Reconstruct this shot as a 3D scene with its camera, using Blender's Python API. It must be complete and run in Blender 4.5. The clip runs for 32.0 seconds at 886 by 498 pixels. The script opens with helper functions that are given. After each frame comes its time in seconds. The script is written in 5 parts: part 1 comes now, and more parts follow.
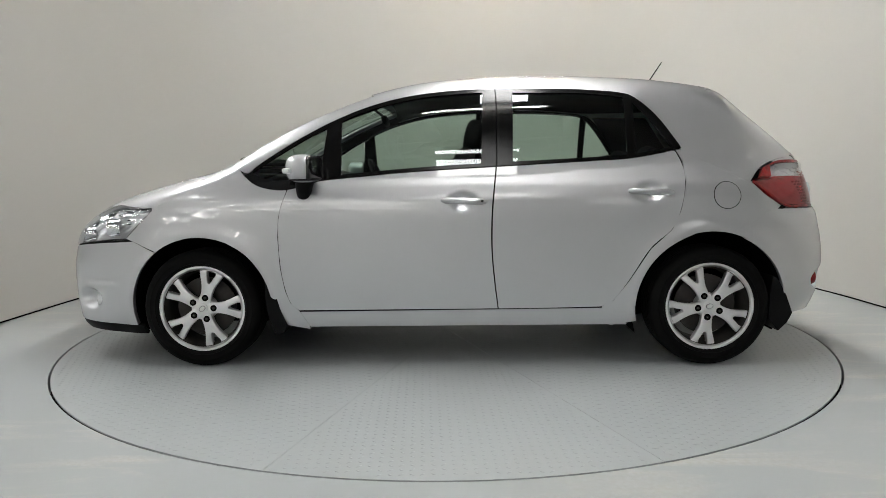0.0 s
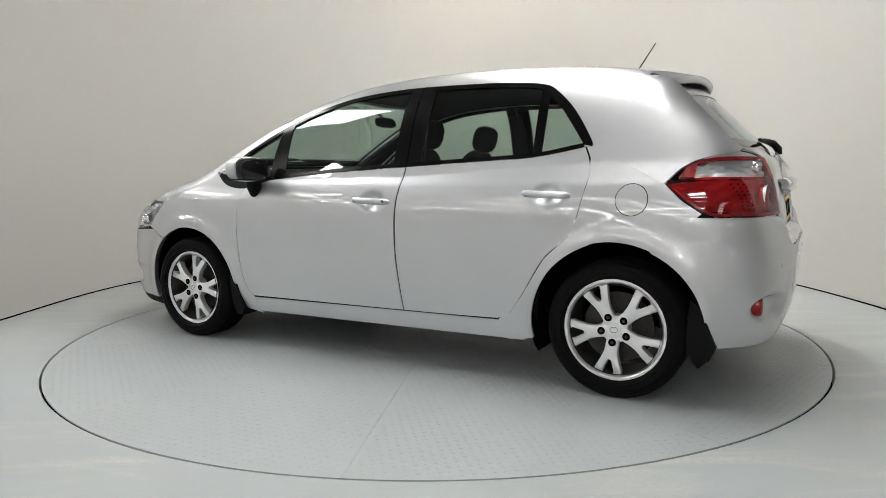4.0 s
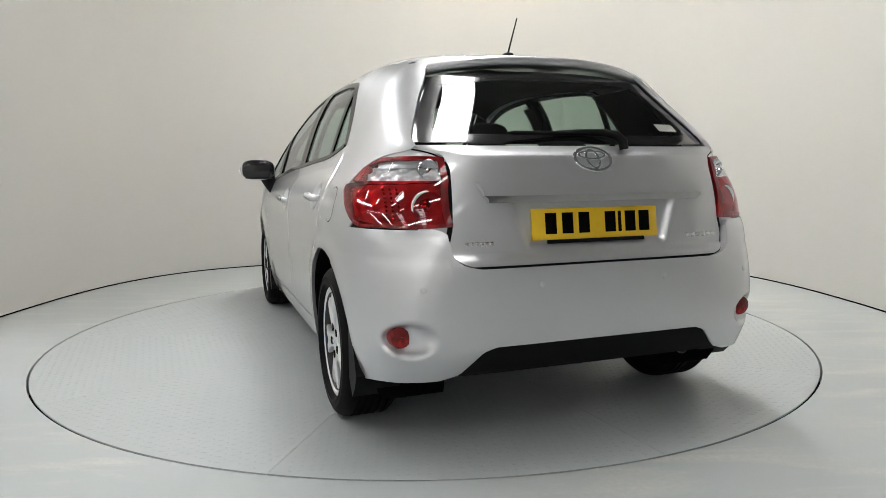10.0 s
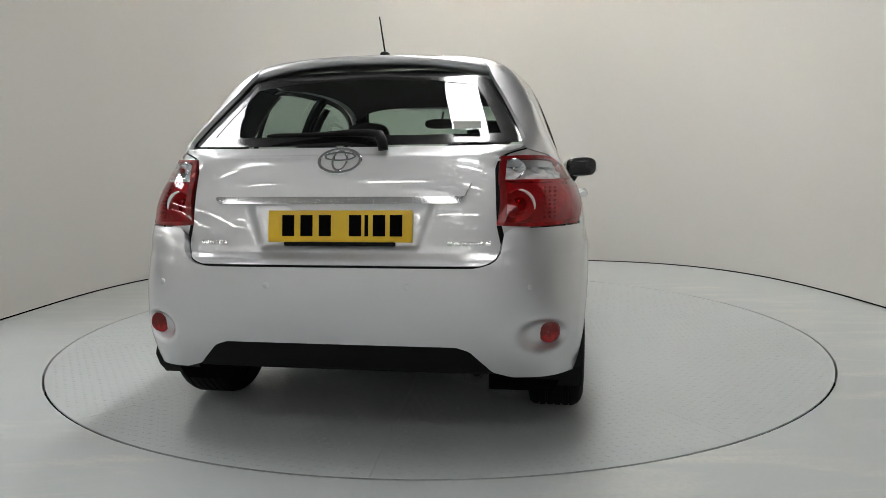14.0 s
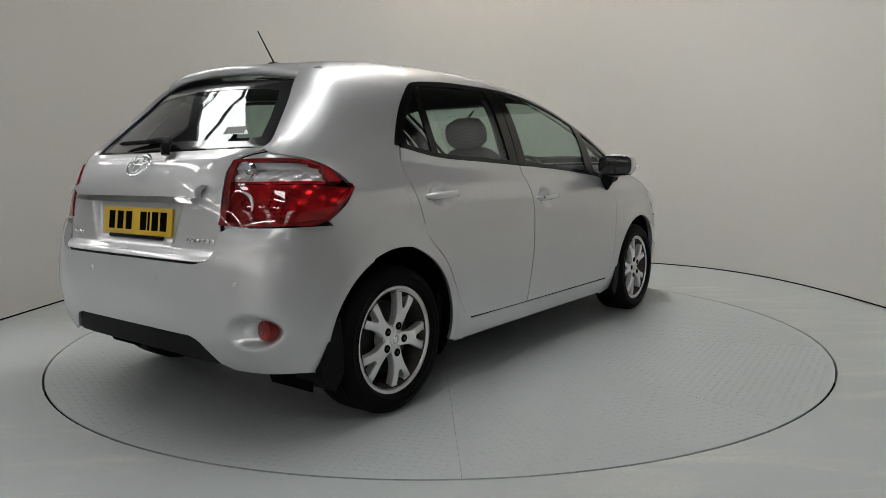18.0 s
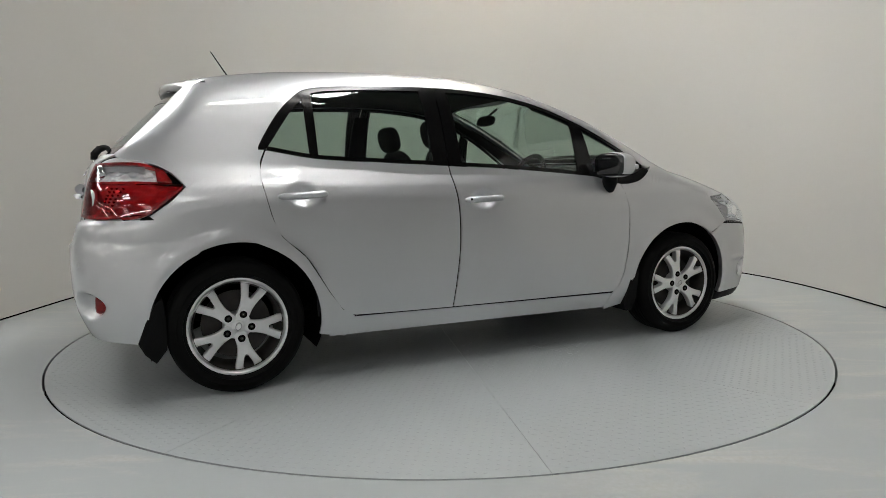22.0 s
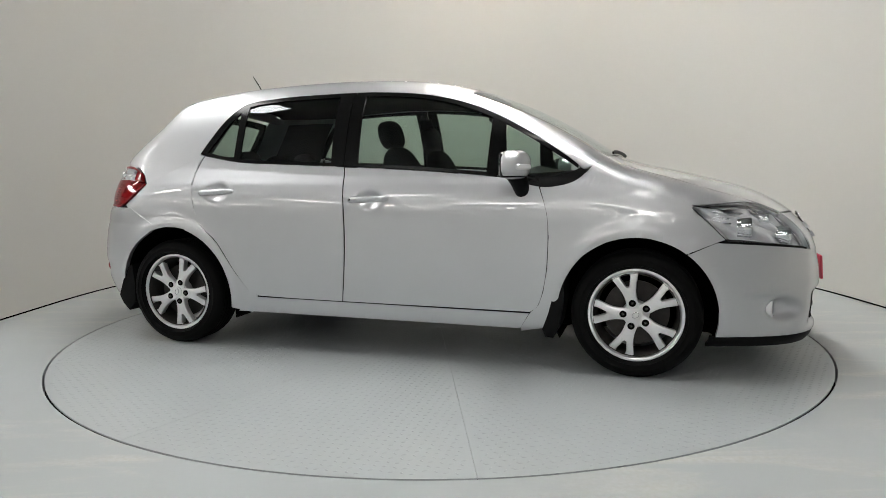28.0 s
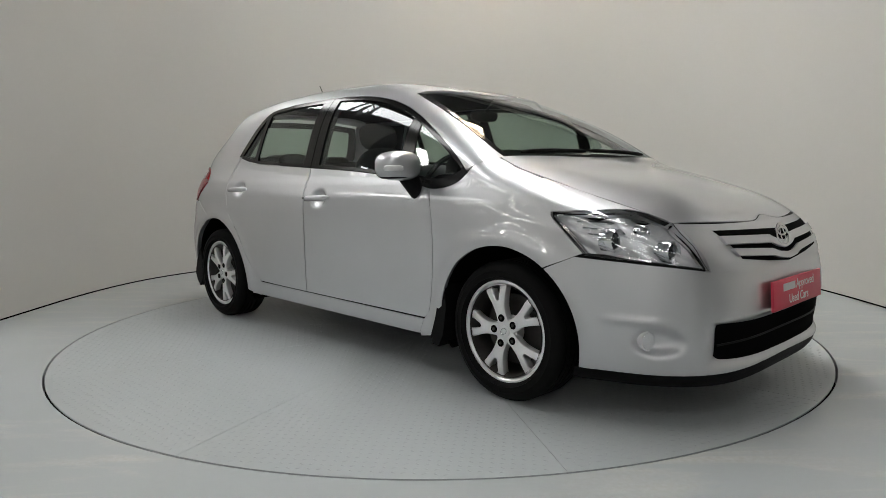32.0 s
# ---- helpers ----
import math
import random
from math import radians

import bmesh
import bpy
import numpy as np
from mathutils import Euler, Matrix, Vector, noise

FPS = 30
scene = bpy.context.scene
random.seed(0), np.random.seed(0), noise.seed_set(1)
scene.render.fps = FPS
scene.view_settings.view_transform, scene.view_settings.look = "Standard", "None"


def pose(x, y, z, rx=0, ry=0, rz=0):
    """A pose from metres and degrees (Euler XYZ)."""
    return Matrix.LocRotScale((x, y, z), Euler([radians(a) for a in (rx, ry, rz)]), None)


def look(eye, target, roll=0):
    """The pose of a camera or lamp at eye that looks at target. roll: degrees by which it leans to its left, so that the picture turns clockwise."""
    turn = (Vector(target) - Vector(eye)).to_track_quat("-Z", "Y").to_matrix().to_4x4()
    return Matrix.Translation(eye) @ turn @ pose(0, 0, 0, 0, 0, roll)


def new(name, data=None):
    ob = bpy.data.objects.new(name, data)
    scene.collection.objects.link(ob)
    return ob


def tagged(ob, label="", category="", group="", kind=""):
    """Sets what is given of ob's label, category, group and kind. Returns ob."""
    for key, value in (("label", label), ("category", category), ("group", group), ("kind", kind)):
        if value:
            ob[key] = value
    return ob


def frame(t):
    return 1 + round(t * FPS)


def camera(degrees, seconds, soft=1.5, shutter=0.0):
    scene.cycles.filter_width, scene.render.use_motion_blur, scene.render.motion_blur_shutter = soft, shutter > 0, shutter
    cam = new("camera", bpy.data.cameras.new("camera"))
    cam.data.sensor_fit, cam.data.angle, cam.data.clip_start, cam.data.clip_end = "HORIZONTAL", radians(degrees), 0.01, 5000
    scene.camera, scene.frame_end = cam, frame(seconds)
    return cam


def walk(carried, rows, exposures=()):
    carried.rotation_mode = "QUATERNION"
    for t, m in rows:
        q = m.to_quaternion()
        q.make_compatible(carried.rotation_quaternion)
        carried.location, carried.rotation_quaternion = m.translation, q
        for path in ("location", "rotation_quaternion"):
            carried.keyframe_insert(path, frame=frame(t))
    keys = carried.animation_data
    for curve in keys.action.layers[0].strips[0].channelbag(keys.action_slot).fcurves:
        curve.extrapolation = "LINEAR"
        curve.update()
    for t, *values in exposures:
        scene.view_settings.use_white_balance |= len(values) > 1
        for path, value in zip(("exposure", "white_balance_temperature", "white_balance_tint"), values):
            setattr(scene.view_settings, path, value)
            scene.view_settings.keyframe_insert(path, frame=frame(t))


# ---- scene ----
# ---------------------------------------------------------------- camera
# A tripod camera before a turntable; the tripod was nudged a little twice.
cam = camera(65.92, 32.0, 0.6)


def cam_pose(dx, dy):
    yaw = math.degrees(math.atan((dx - 6.16) / 1209.2))
    tilt = -6.348 + math.degrees(math.atan(dy / 1209.2))
    return pose(0, -4.326, 0.984, 90 + tilt, 0, yaw) @ pose(0, 0, 0, 0, 0, -0.565)


NUDGES = [(0.0, 8.3, 2.5), (2.5, 8.3, 2.5), (4.0, -3.8, 1.5), (4.7, -3.8, 1.5), (5.0, -21, 1.0), (8.0, -21, 0.8), (11.0, -20.6, 0.5),
          (11.5, -18.4, 0.5), (12.0, -10.5, 0.3), (12.5, -3.8, 0.0), (13.0, 0, 0.0), (20.0, 0, 0.0), (32.0, 0.4, 0.0)]
walk(cam, [(t, cam_pose(dx, dy)) for t, dx, dy in NUDGES], exposures=[(0.0, -0.13), (2.0, -0.07), (2.5, -0.05), (5.0, 0.11), (6.0, -0.25), (7.0, -0.37), (8.0, -0.17), (9.0, 0.09), (10.0, 0.17), (11.0, 0.17), (12.0, 0.02), (13.0, -0.13), (14.0, -0.16), (17.0, -0.47), (19.0, -0.57), (21.0, -0.43), (24.0, -0.21), (25.0, -0.23), (28.0, -0.09), (29.0, -0.15), (30.0, -0.43), (32.0, -0.43)])

# ---------------------------------------------------------------- light
world = bpy.data.worlds.new("hall_dusk")
scene.world = world
world.use_nodes = True
world.node_tree.nodes["Background"].inputs[0].default_value = (0.5, 0.55, 0.6, 1)
world.node_tree.nodes["Background"].inputs[1].default_value = 0.02
SKYLIGHT, SIDE_LIGHT, FAR_FILL, TUBE, WARM = 29.0, 11.5, 3.2, 24.0, 26.0


# ---------------------------------------------------------------- materials
def nodes_of(name):
    m = bpy.data.materials.new(name)
    m.use_nodes = True
    nt = m.node_tree
    return m, nt, nt.nodes["Principled BSDF"]


def put(nt, kind, **values):
    n = nt.nodes.new(kind)
    for key, value in values.items():
        n.inputs[key.replace("_", " ")].default_value = value
    return n


def coords(nt, scale=1.0):
    tc = nt.nodes.new("ShaderNodeTexCoord")
    mp = nt.nodes.new("ShaderNodeMapping")
    mp.inputs["Scale"].default_value = (scale, scale, scale) if not isinstance(scale, tuple) else scale
    nt.links.new(tc.outputs["Object"], mp.inputs["Vector"])
    return mp.outputs["Vector"]


def mixed(nt, fac, a, b):
    n = nt.nodes.new("ShaderNodeMix")
    n.data_type = "RGBA"
    n.inputs[6].default_value, n.inputs[7].default_value = (*a, 1), (*b, 1)
    nt.links.new(fac, n.inputs[0])
    return n.outputs[2]


def ramp(nt, value, lo, hi):
    n = nt.nodes.new("ShaderNodeMapRange")
    n.inputs[1].default_value, n.inputs[2].default_value = lo, hi
    nt.links.new(value, n.inputs[0])
    return n.outputs[0]


def surface(name, a, b=None, rough=0.5, metal=0.0, grain=40.0, bump=0.0, coat=0.0, spread=0.08, big=1.5, specular=0.5):
    """A surface of two near colours: broad stains and fine grain, with uneven gloss and a fine relief."""
    m, nt, p = nodes_of(name)
    b = b or tuple(c * 0.85 for c in a)
    v = coords(nt)
    n1 = put(nt, "ShaderNodeTexNoise", Scale=big, Detail=5.0, Roughness=0.6)
    n2 = put(nt, "ShaderNodeTexNoise", Scale=grain, Detail=3.0)
    for n in (n1, n2):
        nt.links.new(v, n.inputs["Vector"])
    both = nt.nodes.new("ShaderNodeMath")
    both.operation = "MULTIPLY_ADD"
    nt.links.new(n1.outputs[0], both.inputs[0])
    both.inputs[1].default_value = 0.65
    half = nt.nodes.new("ShaderNodeMath")
    half.operation = "MULTIPLY"
    nt.links.new(n2.outputs[0], half.inputs[0])
    half.inputs[1].default_value = 0.35
    nt.links.new(half.outputs[0], both.inputs[2])
    f = ramp(nt, both.outputs[0], 0.3, 0.7)
    nt.links.new(mixed(nt, f, a, b), p.inputs["Base Color"])
    mr = nt.nodes.new("ShaderNodeMapRange")
    mr.inputs[3].default_value, mr.inputs[4].default_value = max(0.02, rough - spread), min(1, rough + spread)
    nt.links.new(n1.outputs[0], mr.inputs[0])
    nt.links.new(mr.outputs[0], p.inputs["Roughness"])
    p.inputs["Metallic"].default_value = metal
    p.inputs["Coat Weight"].default_value = coat
    p.inputs["Coat Roughness"].default_value = 0.04
    p.inputs["Specular IOR Level"].default_value = specular
    if bump:
        bp = put(nt, "ShaderNodeBump", Strength=bump, Distance=0.002)
        nt.links.new(n2.outputs[0], bp.inputs["Height"])
        nt.links.new(bp.outputs[0], p.inputs["Normal"])
    return m


def glass(name, tint, rough=0.0, ior=1.5):
    """A thin pane: tinted see-through with a Fresnel mirror on it."""
    m, nt, p = nodes_of(name)
    nt.nodes.remove(p)
    tr = put(nt, "ShaderNodeBsdfTransparent", Color=(*tint, 1))
    gl = put(nt, "ShaderNodeBsdfGlossy", Roughness=rough)
    gl.inputs["Color"].default_value = (0.95, 0.97, 1, 1)
    lw = put(nt, "ShaderNodeLayerWeight", Blend=0.5)
    steep = nt.nodes.new("ShaderNodeMath")
    steep.operation = "POWER"
    steep.inputs[1].default_value = 5.0
    nt.links.new(lw.outputs["Facing"], steep.inputs[0])
    fr = nt.nodes.new("ShaderNodeMath")
    fr.operation = "MULTIPLY_ADD"
    fr.inputs[1].default_value, fr.inputs[2].default_value = 0.92, 0.08
    nt.links.new(steep.outputs[0], fr.inputs[0])
    mx = nt.nodes.new("ShaderNodeMixShader")
    nt.links.new(fr.outputs[0], mx.inputs[0])
    nt.links.new(tr.outputs[0], mx.inputs[1])
    nt.links.new(gl.outputs[0], mx.inputs[2])
    nt.links.new(mx.outputs[0], nt.nodes["Material Output"].inputs[0])
    return m


def glowing(name, colour, strength):
    m, nt, p = nodes_of(name)
    p.inputs["Base Color"].default_value = (*colour, 1)
    p.inputs["Emission Color"].default_value = (*colour, 1)
    p.inputs["Emission Strength"].default_value = strength
    return m


def paint_silver():
    """Silver metallic paint: fine flakes under a clear coat."""
    m, nt, p = nodes_of("silver_paint")
    v = coords(nt, 1.0)
    flake = put(nt, "ShaderNodeTexVoronoi", Scale=900.0)
    cloud = put(nt, "ShaderNodeTexNoise", Scale=2.5, Detail=4.0)
    nt.links.new(v, flake.inputs["Vector"])
    nt.links.new(v, cloud.inputs["Vector"])
    nt.links.new(mixed(nt, ramp(nt, cloud.outputs[0], 0.3, 0.7), (0.60, 0.605, 0.622), (0.582, 0.587, 0.603)), p.inputs["Base Color"])
    mr = nt.nodes.new("ShaderNodeMapRange")
    mr.inputs[3].default_value, mr.inputs[4].default_value = 0.41, 0.49
    nt.links.new(flake.outputs["Color"], mr.inputs[0])
    nt.links.new(mr.outputs[0], p.inputs["Roughness"])
    p.inputs["Metallic"].default_value = 0.93
    p.inputs["Coat Weight"].default_value = 1.0
    p.inputs["Coat IOR"].default_value = 1.7
    p.inputs["Coat Roughness"].default_value = 0.012
    return m


def floor_paint(name, a, b, rough, dirt):
    """Worn floor paint: broad soft clouds, and rubbed beige and whitish drag marks where dirt is 1."""
    m, nt, p = nodes_of(name)
    v = coords(nt)
    cloud = put(nt, "ShaderNodeTexNoise", Scale=0.8, Detail=3.0)
    fine = put(nt, "ShaderNodeTexNoise", Scale=55.0, Detail=2.0)
    long_v = coords(nt, (1.1, 4.5, 1.0))
    drag = put(nt, "ShaderNodeTexNoise", Scale=1.3, Detail=6.0, Roughness=0.62, Distortion=0.6)
    place = put(nt, "ShaderNodeTexNoise", Scale=0.55, Detail=1.0)
    nt.links.new(v, cloud.inputs["Vector"])
    nt.links.new(v, fine.inputs["Vector"])
    nt.links.new(v, place.inputs["Vector"])
    nt.links.new(long_v, drag.inputs["Vector"])
    base = mixed(nt, ramp(nt, cloud.outputs[0], 0.3, 0.7), a, b)
    mul = nt.nodes.new("ShaderNodeMath")
    mul.operation = "MULTIPLY"
    nt.links.new(ramp(nt, drag.outputs[0], 0.48, 0.68), mul.inputs[0])
    nt.links.new(ramp(nt, place.outputs[0], 0.40, 0.54), mul.inputs[1])
    amount = nt.nodes.new("ShaderNodeMath")
    amount.operation = "MULTIPLY"
    amount.inputs[1].default_value = 0.6 * dirt
    nt.links.new(mul.outputs[0], amount.inputs[0])
    mark = mixed(nt, ramp(nt, fine.outputs[0], 0.35, 0.65), (0.50, 0.478, 0.415), (0.58, 0.575, 0.545))
    mx = nt.nodes.new("ShaderNodeMix")
    mx.data_type = "RGBA"
    nt.links.new(amount.outputs[0], mx.inputs[0])
    nt.links.new(base, mx.inputs[6])
    nt.links.new(mark, mx.inputs[7])
    nt.links.new(mx.outputs[2], p.inputs["Base Color"])
    p.inputs["Roughness"].default_value = rough
    p.inputs["Specular IOR Level"].default_value = 0.2 if dirt else 0.34
    bp = put(nt, "ShaderNodeBump", Strength=0.05, Distance=0.002)
    nt.links.new(fine.outputs[0], bp.inputs["Height"])
    nt.links.new(bp.outputs[0], p.inputs["Normal"])
    return m


WALL = surface("painted_wall", (0.55, 0.54, 0.515), (0.53, 0.52, 0.495), 0.65, grain=60, bump=0.05, big=0.5, specular=0.25)
FLOOR = floor_paint("grey_floor_paint", (0.41, 0.433, 0.438), (0.38, 0.40, 0.404), 0.36, 1.0)
PLATE = floor_paint("grey_plate_paint", (0.405, 0.43, 0.437), (0.38, 0.402, 0.408), 0.33, 0.0)
# Near-black for gaps, openings and underbody: their shade is put into the colour.
GROOVE = surface("gap_black", (0.003, 0.003, 0.003), rough=0.9, specular=0.03)
POST = surface("satin_black", (0.004, 0.004, 0.004), rough=0.17, specular=0.3, spread=0.03)
SILVER = surface("lamp_silver", (0.88, 0.88, 0.89), (0.78, 0.78, 0.80), 0.20, metal=0.38, grain=90, bump=0.5)
DARK_ROOF = surface("roof_sheet", (0.22, 0.22, 0.22), (0.18, 0.18, 0.185), 0.7, big=0.6)
STEEL = surface("grey_steel", (0.18, 0.18, 0.19), rough=0.5)
HALL = surface("hall_block_wall", (0.62, 0.615, 0.60), (0.55, 0.545, 0.53), 0.8, big=0.8, bump=0.2)
PAINT = paint_silver()
BLACK = surface("black_plastic", (0.006, 0.006, 0.0063), (0.004, 0.004, 0.0044), 0.55, grain=300, bump=0.12, specular=0.10)
GLOSS = surface("gloss_black", (0.010, 0.010, 0.011), rough=0.12, spread=0.03, coat=0.5)
SEAL_GAP = surface("seal_and_gap_black", (0.005, 0.005, 0.005), rough=0.7, specular=0.1)
RUBBER = surface("tyre_rubber", (0.0045, 0.0045, 0.0046), (0.0065, 0.0065, 0.0065), 0.6, grain=120, bump=0.15, specular=0.06)
ALLOY = surface("alloy_silver", (0.82, 0.82, 0.825), (0.76, 0.76, 0.77), 0.34, metal=0.65, grain=80, coat=0.15, big=6)
CHROME = surface("chrome", (0.87, 0.87, 0.88), (0.82, 0.82, 0.83), 0.10, metal=1.0, spread=0.03)
DISC = surface("brake_steel", (0.05, 0.046, 0.043), (0.03, 0.026, 0.024), 0.55, metal=0.4, big=12)
FABRIC = surface("seat_cloth", (0.006, 0.006, 0.0065), (0.0045, 0.0045, 0.005), 0.9, grain=400, bump=0.3)
DASH = surface("dark_cabin_trim", (0.011, 0.011, 0.0115), (0.008, 0.008, 0.0085), 0.75, grain=350, bump=0.2, specular=0.25)
LINING = surface("pale_headlining", (0.30, 0.30, 0.29), rough=0.9, grain=300, bump=0.2)
PANE = glass("tinted_pane", (0.62, 0.72, 0.66))
CLEAR = glass("clear_lens", (0.93, 0.94, 0.95))
def red_lens():
    """Deep red moulded lens: small facets, the light some catch mixed into the base colour, under a glossy cover."""
    m, nt, p = nodes_of("red_lens")
    v = coords(nt, (1.0, 1.0, 0.55))
    cell = put(nt, "ShaderNodeTexVoronoi", Scale=70.0)
    cloud = put(nt, "ShaderNodeTexNoise", Scale=14.0, Detail=2.0)
    for n in (cell, cloud):
        nt.links.new(v, n.inputs["Vector"])
    mul = nt.nodes.new("ShaderNodeMath")
    mul.operation = "MULTIPLY"
    nt.links.new(cell.outputs["Color"], mul.inputs[0])
    nt.links.new(ramp(nt, cloud.outputs[0], 0.35, 0.65), mul.inputs[1])
    nt.links.new(mixed(nt, mul.outputs[0], (0.12, 0.001, 0.002), (0.45, 0.008, 0.010)), p.inputs["Base Color"])
    p.inputs["Roughness"].default_value = 0.3
    p.inputs["Specular IOR Level"].default_value = 0.25
    p.inputs["Coat Weight"].default_value = 0.55
    p.inputs["Coat Roughness"].default_value = 0.03
    bp = put(nt, "ShaderNodeBump", Strength=0.35, Distance=0.004)
    nt.links.new(cell.outputs["Distance"], bp.inputs["Height"])
    nt.links.new(bp.outputs[0], p.inputs["Normal"])
    return m


RED = red_lens()
REDLENS = glass("red_glass", (0.52, 0.012, 0.016))
YELLOW = surface("yellow_plate", (0.78, 0.50, 0.02), (0.72, 0.45, 0.015), 0.35)
PINK = surface("red_card", (0.62, 0.05, 0.09), (0.57, 0.04, 0.075), 0.4)
WHITE = surface("white_plastic", (0.78, 0.78, 0.78), rough=0.4)
# Mirror base darkened: the dark hall it would reflect is put into the colour.
DARK_MIRROR = surface("dimmed_mirror", (0.30, 0.32, 0.33), rough=0.03, metal=1.0, spread=0.01)
MIRROR = surface("mirror_silver", (0.88, 0.89, 0.90), rough=0.02, metal=1.0, spread=0.01)
DAY = glowing("skylight_sheet", (1.0, 1.0, 0.985), SKYLIGHT)
DAY_SIDE = glowing("side_skylight_sheet", (1.0, 1.0, 0.985), SIDE_LIGHT)
# Unseen fill that brightens the car's flanks from behind the camera.
FILL_PANE = glowing("far_fill_sheet", (1.0, 1.0, 0.985), FAR_FILL)
LAMP = glowing("tube_light", (1.0, 0.98, 0.93), TUBE)
WARMLAMP = glowing("warm_tube", (1.0, 0.82, 0.55), WARM)


# ---------------------------------------------------------------- mesh helpers
def mesh_object(name, verts, faces, mat, parent=None, smooth=False, label=""):
    me = bpy.data.meshes.new(name)
    me.from_pydata([tuple(v) for v in verts], [], [tuple(f) for f in faces])
    me.materials.append(mat)
    if smooth:
        me.shade_smooth()
    ob = new(name, me)
    ob.parent = parent
    if label:
        tagged(ob, label)
    return ob


def part(name, bm, mat, parent, label="", smooth=True, angle=40):
    me = bpy.data.meshes.new(name)
    bm.normal_update()
    if smooth:
        for f in bm.faces:
            f.smooth = True
        for e in bm.edges:
            if len(e.link_faces) == 2 and e.calc_face_angle(0) > radians(angle):
                e.smooth = False
    bm.to_mesh(me)
    bm.free()
    me.materials.append(mat)
    ob = new(name, me)
    ob.parent = parent
    if label:
        tagged(ob, label)
    return ob


def box(bm, size, m=None, bevel=0.0, segments=2):
    r = bmesh.ops.create_cube(bm, size=1.0, matrix=Matrix.Diagonal((*size, 1)))
    vs = r["verts"]
    if bevel:
        es = list({e for v in vs for e in v.link_edges})
        r2 = bmesh.ops.bevel(bm, geom=es, offset=bevel, segments=segments, affect="EDGES", profile=0.5)
        vs = list({v for f in r2["faces"] for v in f.verts} | {v for v in vs if v.is_valid})
    if m is not None:
        bmesh.ops.transform(bm, matrix=m, verts=vs)
    return vs


def lathe(bm, profile, segments=64, m=None, closed=False):
    """Turns (radius, height) points round the z axis."""
    rows = []
    for r, h in profile:
        rows.append([bm.verts.new((r * math.cos(2 * math.pi * i / segments), r * math.sin(2 * math.pi * i / segments), h)) for i in range(segments)])
    pairs = list(zip(rows, rows[1:])) + ([(rows[-1], rows[0])] if closed else [])
    for a, b in pairs:
        for i in range(segments):
            j = (i + 1) % segments
            bm.faces.new((a[i], a[j], b[j], b[i]))
    vs = [v for row in rows for v in row]
    if m is not None:
        bmesh.ops.transform(bm, matrix=m, verts=vs)
    return rows


def tube(bm, path, radius, sides=10):
    """A round bar along a path; radius may be a list."""
    pts = [Vector(p) for p in path]
    rad = radius if isinstance(radius, (list, tuple)) else [radius] * len(pts)
    rows = []
    for i, p in enumerate(pts):
        d = (pts[min(i + 1, len(pts) - 1)] - pts[max(i - 1, 0)]).normalized()
        side = d.cross(Vector((0, 0, 1)))
        side = side.normalized() if side.length > 1e-4 else Vector((1, 0, 0))
        up = side.cross(d)
        rows.append([bm.verts.new(p + rad[i] * (side * math.cos(a) + up * math.sin(a))) for a in [2 * math.pi * k / sides for k in range(sides)]])
    for a, b in zip(rows, rows[1:]):
        for i in range(sides):
            j = (i + 1) % sides
            bm.faces.new((a[i], a[j], b[j], b[i]))
    bm.faces.new(rows[0][::-1])
    bm.faces.new(rows[-1])
    return [v for r in rows for v in r]


def prism(bm, outline, depth, m, bevel=0.0):
    """A flat outline (x, y) given a thickness along z, then placed."""
    lo = [bm.verts.new((x, y, 0)) for x, y in outline]
    hi = [bm.verts.new((x, y, depth)) for x, y in outline]
    n = len(outline)
    fs = [bm.faces.new(lo[::-1]), bm.faces.new(hi)]
    for i in range(n):
        fs.append(bm.faces.new((lo[i], lo[(i + 1) % n], hi[(i + 1) % n], hi[i])))
    vs = lo + hi
    if bevel:
        r = bmesh.ops.bevel(bm, geom=list(fs[1].edges), offset=bevel, segments=2, affect="EDGES", profile=0.5)
        vs = list({v for v in vs if v.is_valid} | {v for f in r["faces"] for v in f.verts})
    bmesh.ops.transform(bm, matrix=m, verts=vs)
    return vs


# ---------------------------------------------------------------- the hall
def outline_wall(n=3.25, back=3.3):
    """Plan of the studio wall: straight flanks run into a broadly rounded back."""
    pts = [(-3.06, 0.12), (-3.05, 0.2)]
    for i in range(3, 64):
        a = math.pi - math.pi * i / 64
        c, s = math.cos(a), math.sin(a)
        semi = 3.03 if c < 0 else 3.16
        pts.append((semi * math.copysign(abs(c) ** (2 / n), c), back * s ** (2 / n)))
    # Right flank runs on out of view, added to bounce light onto the car.
    return pts + [(3.15, 0.0), (3.13, -1.0), (3.11, -2.6)]


def offset_line(pts, d):
    out = []
    for i, p in enumerate(pts):
        a, b = Vector(pts[max(i - 1, 0)]), Vector(pts[min(i + 1, len(pts) - 1)])
        t = (b - a).normalized()
        out.append((p[0] - t.y * d, p[1] + t.x * d))
    return out


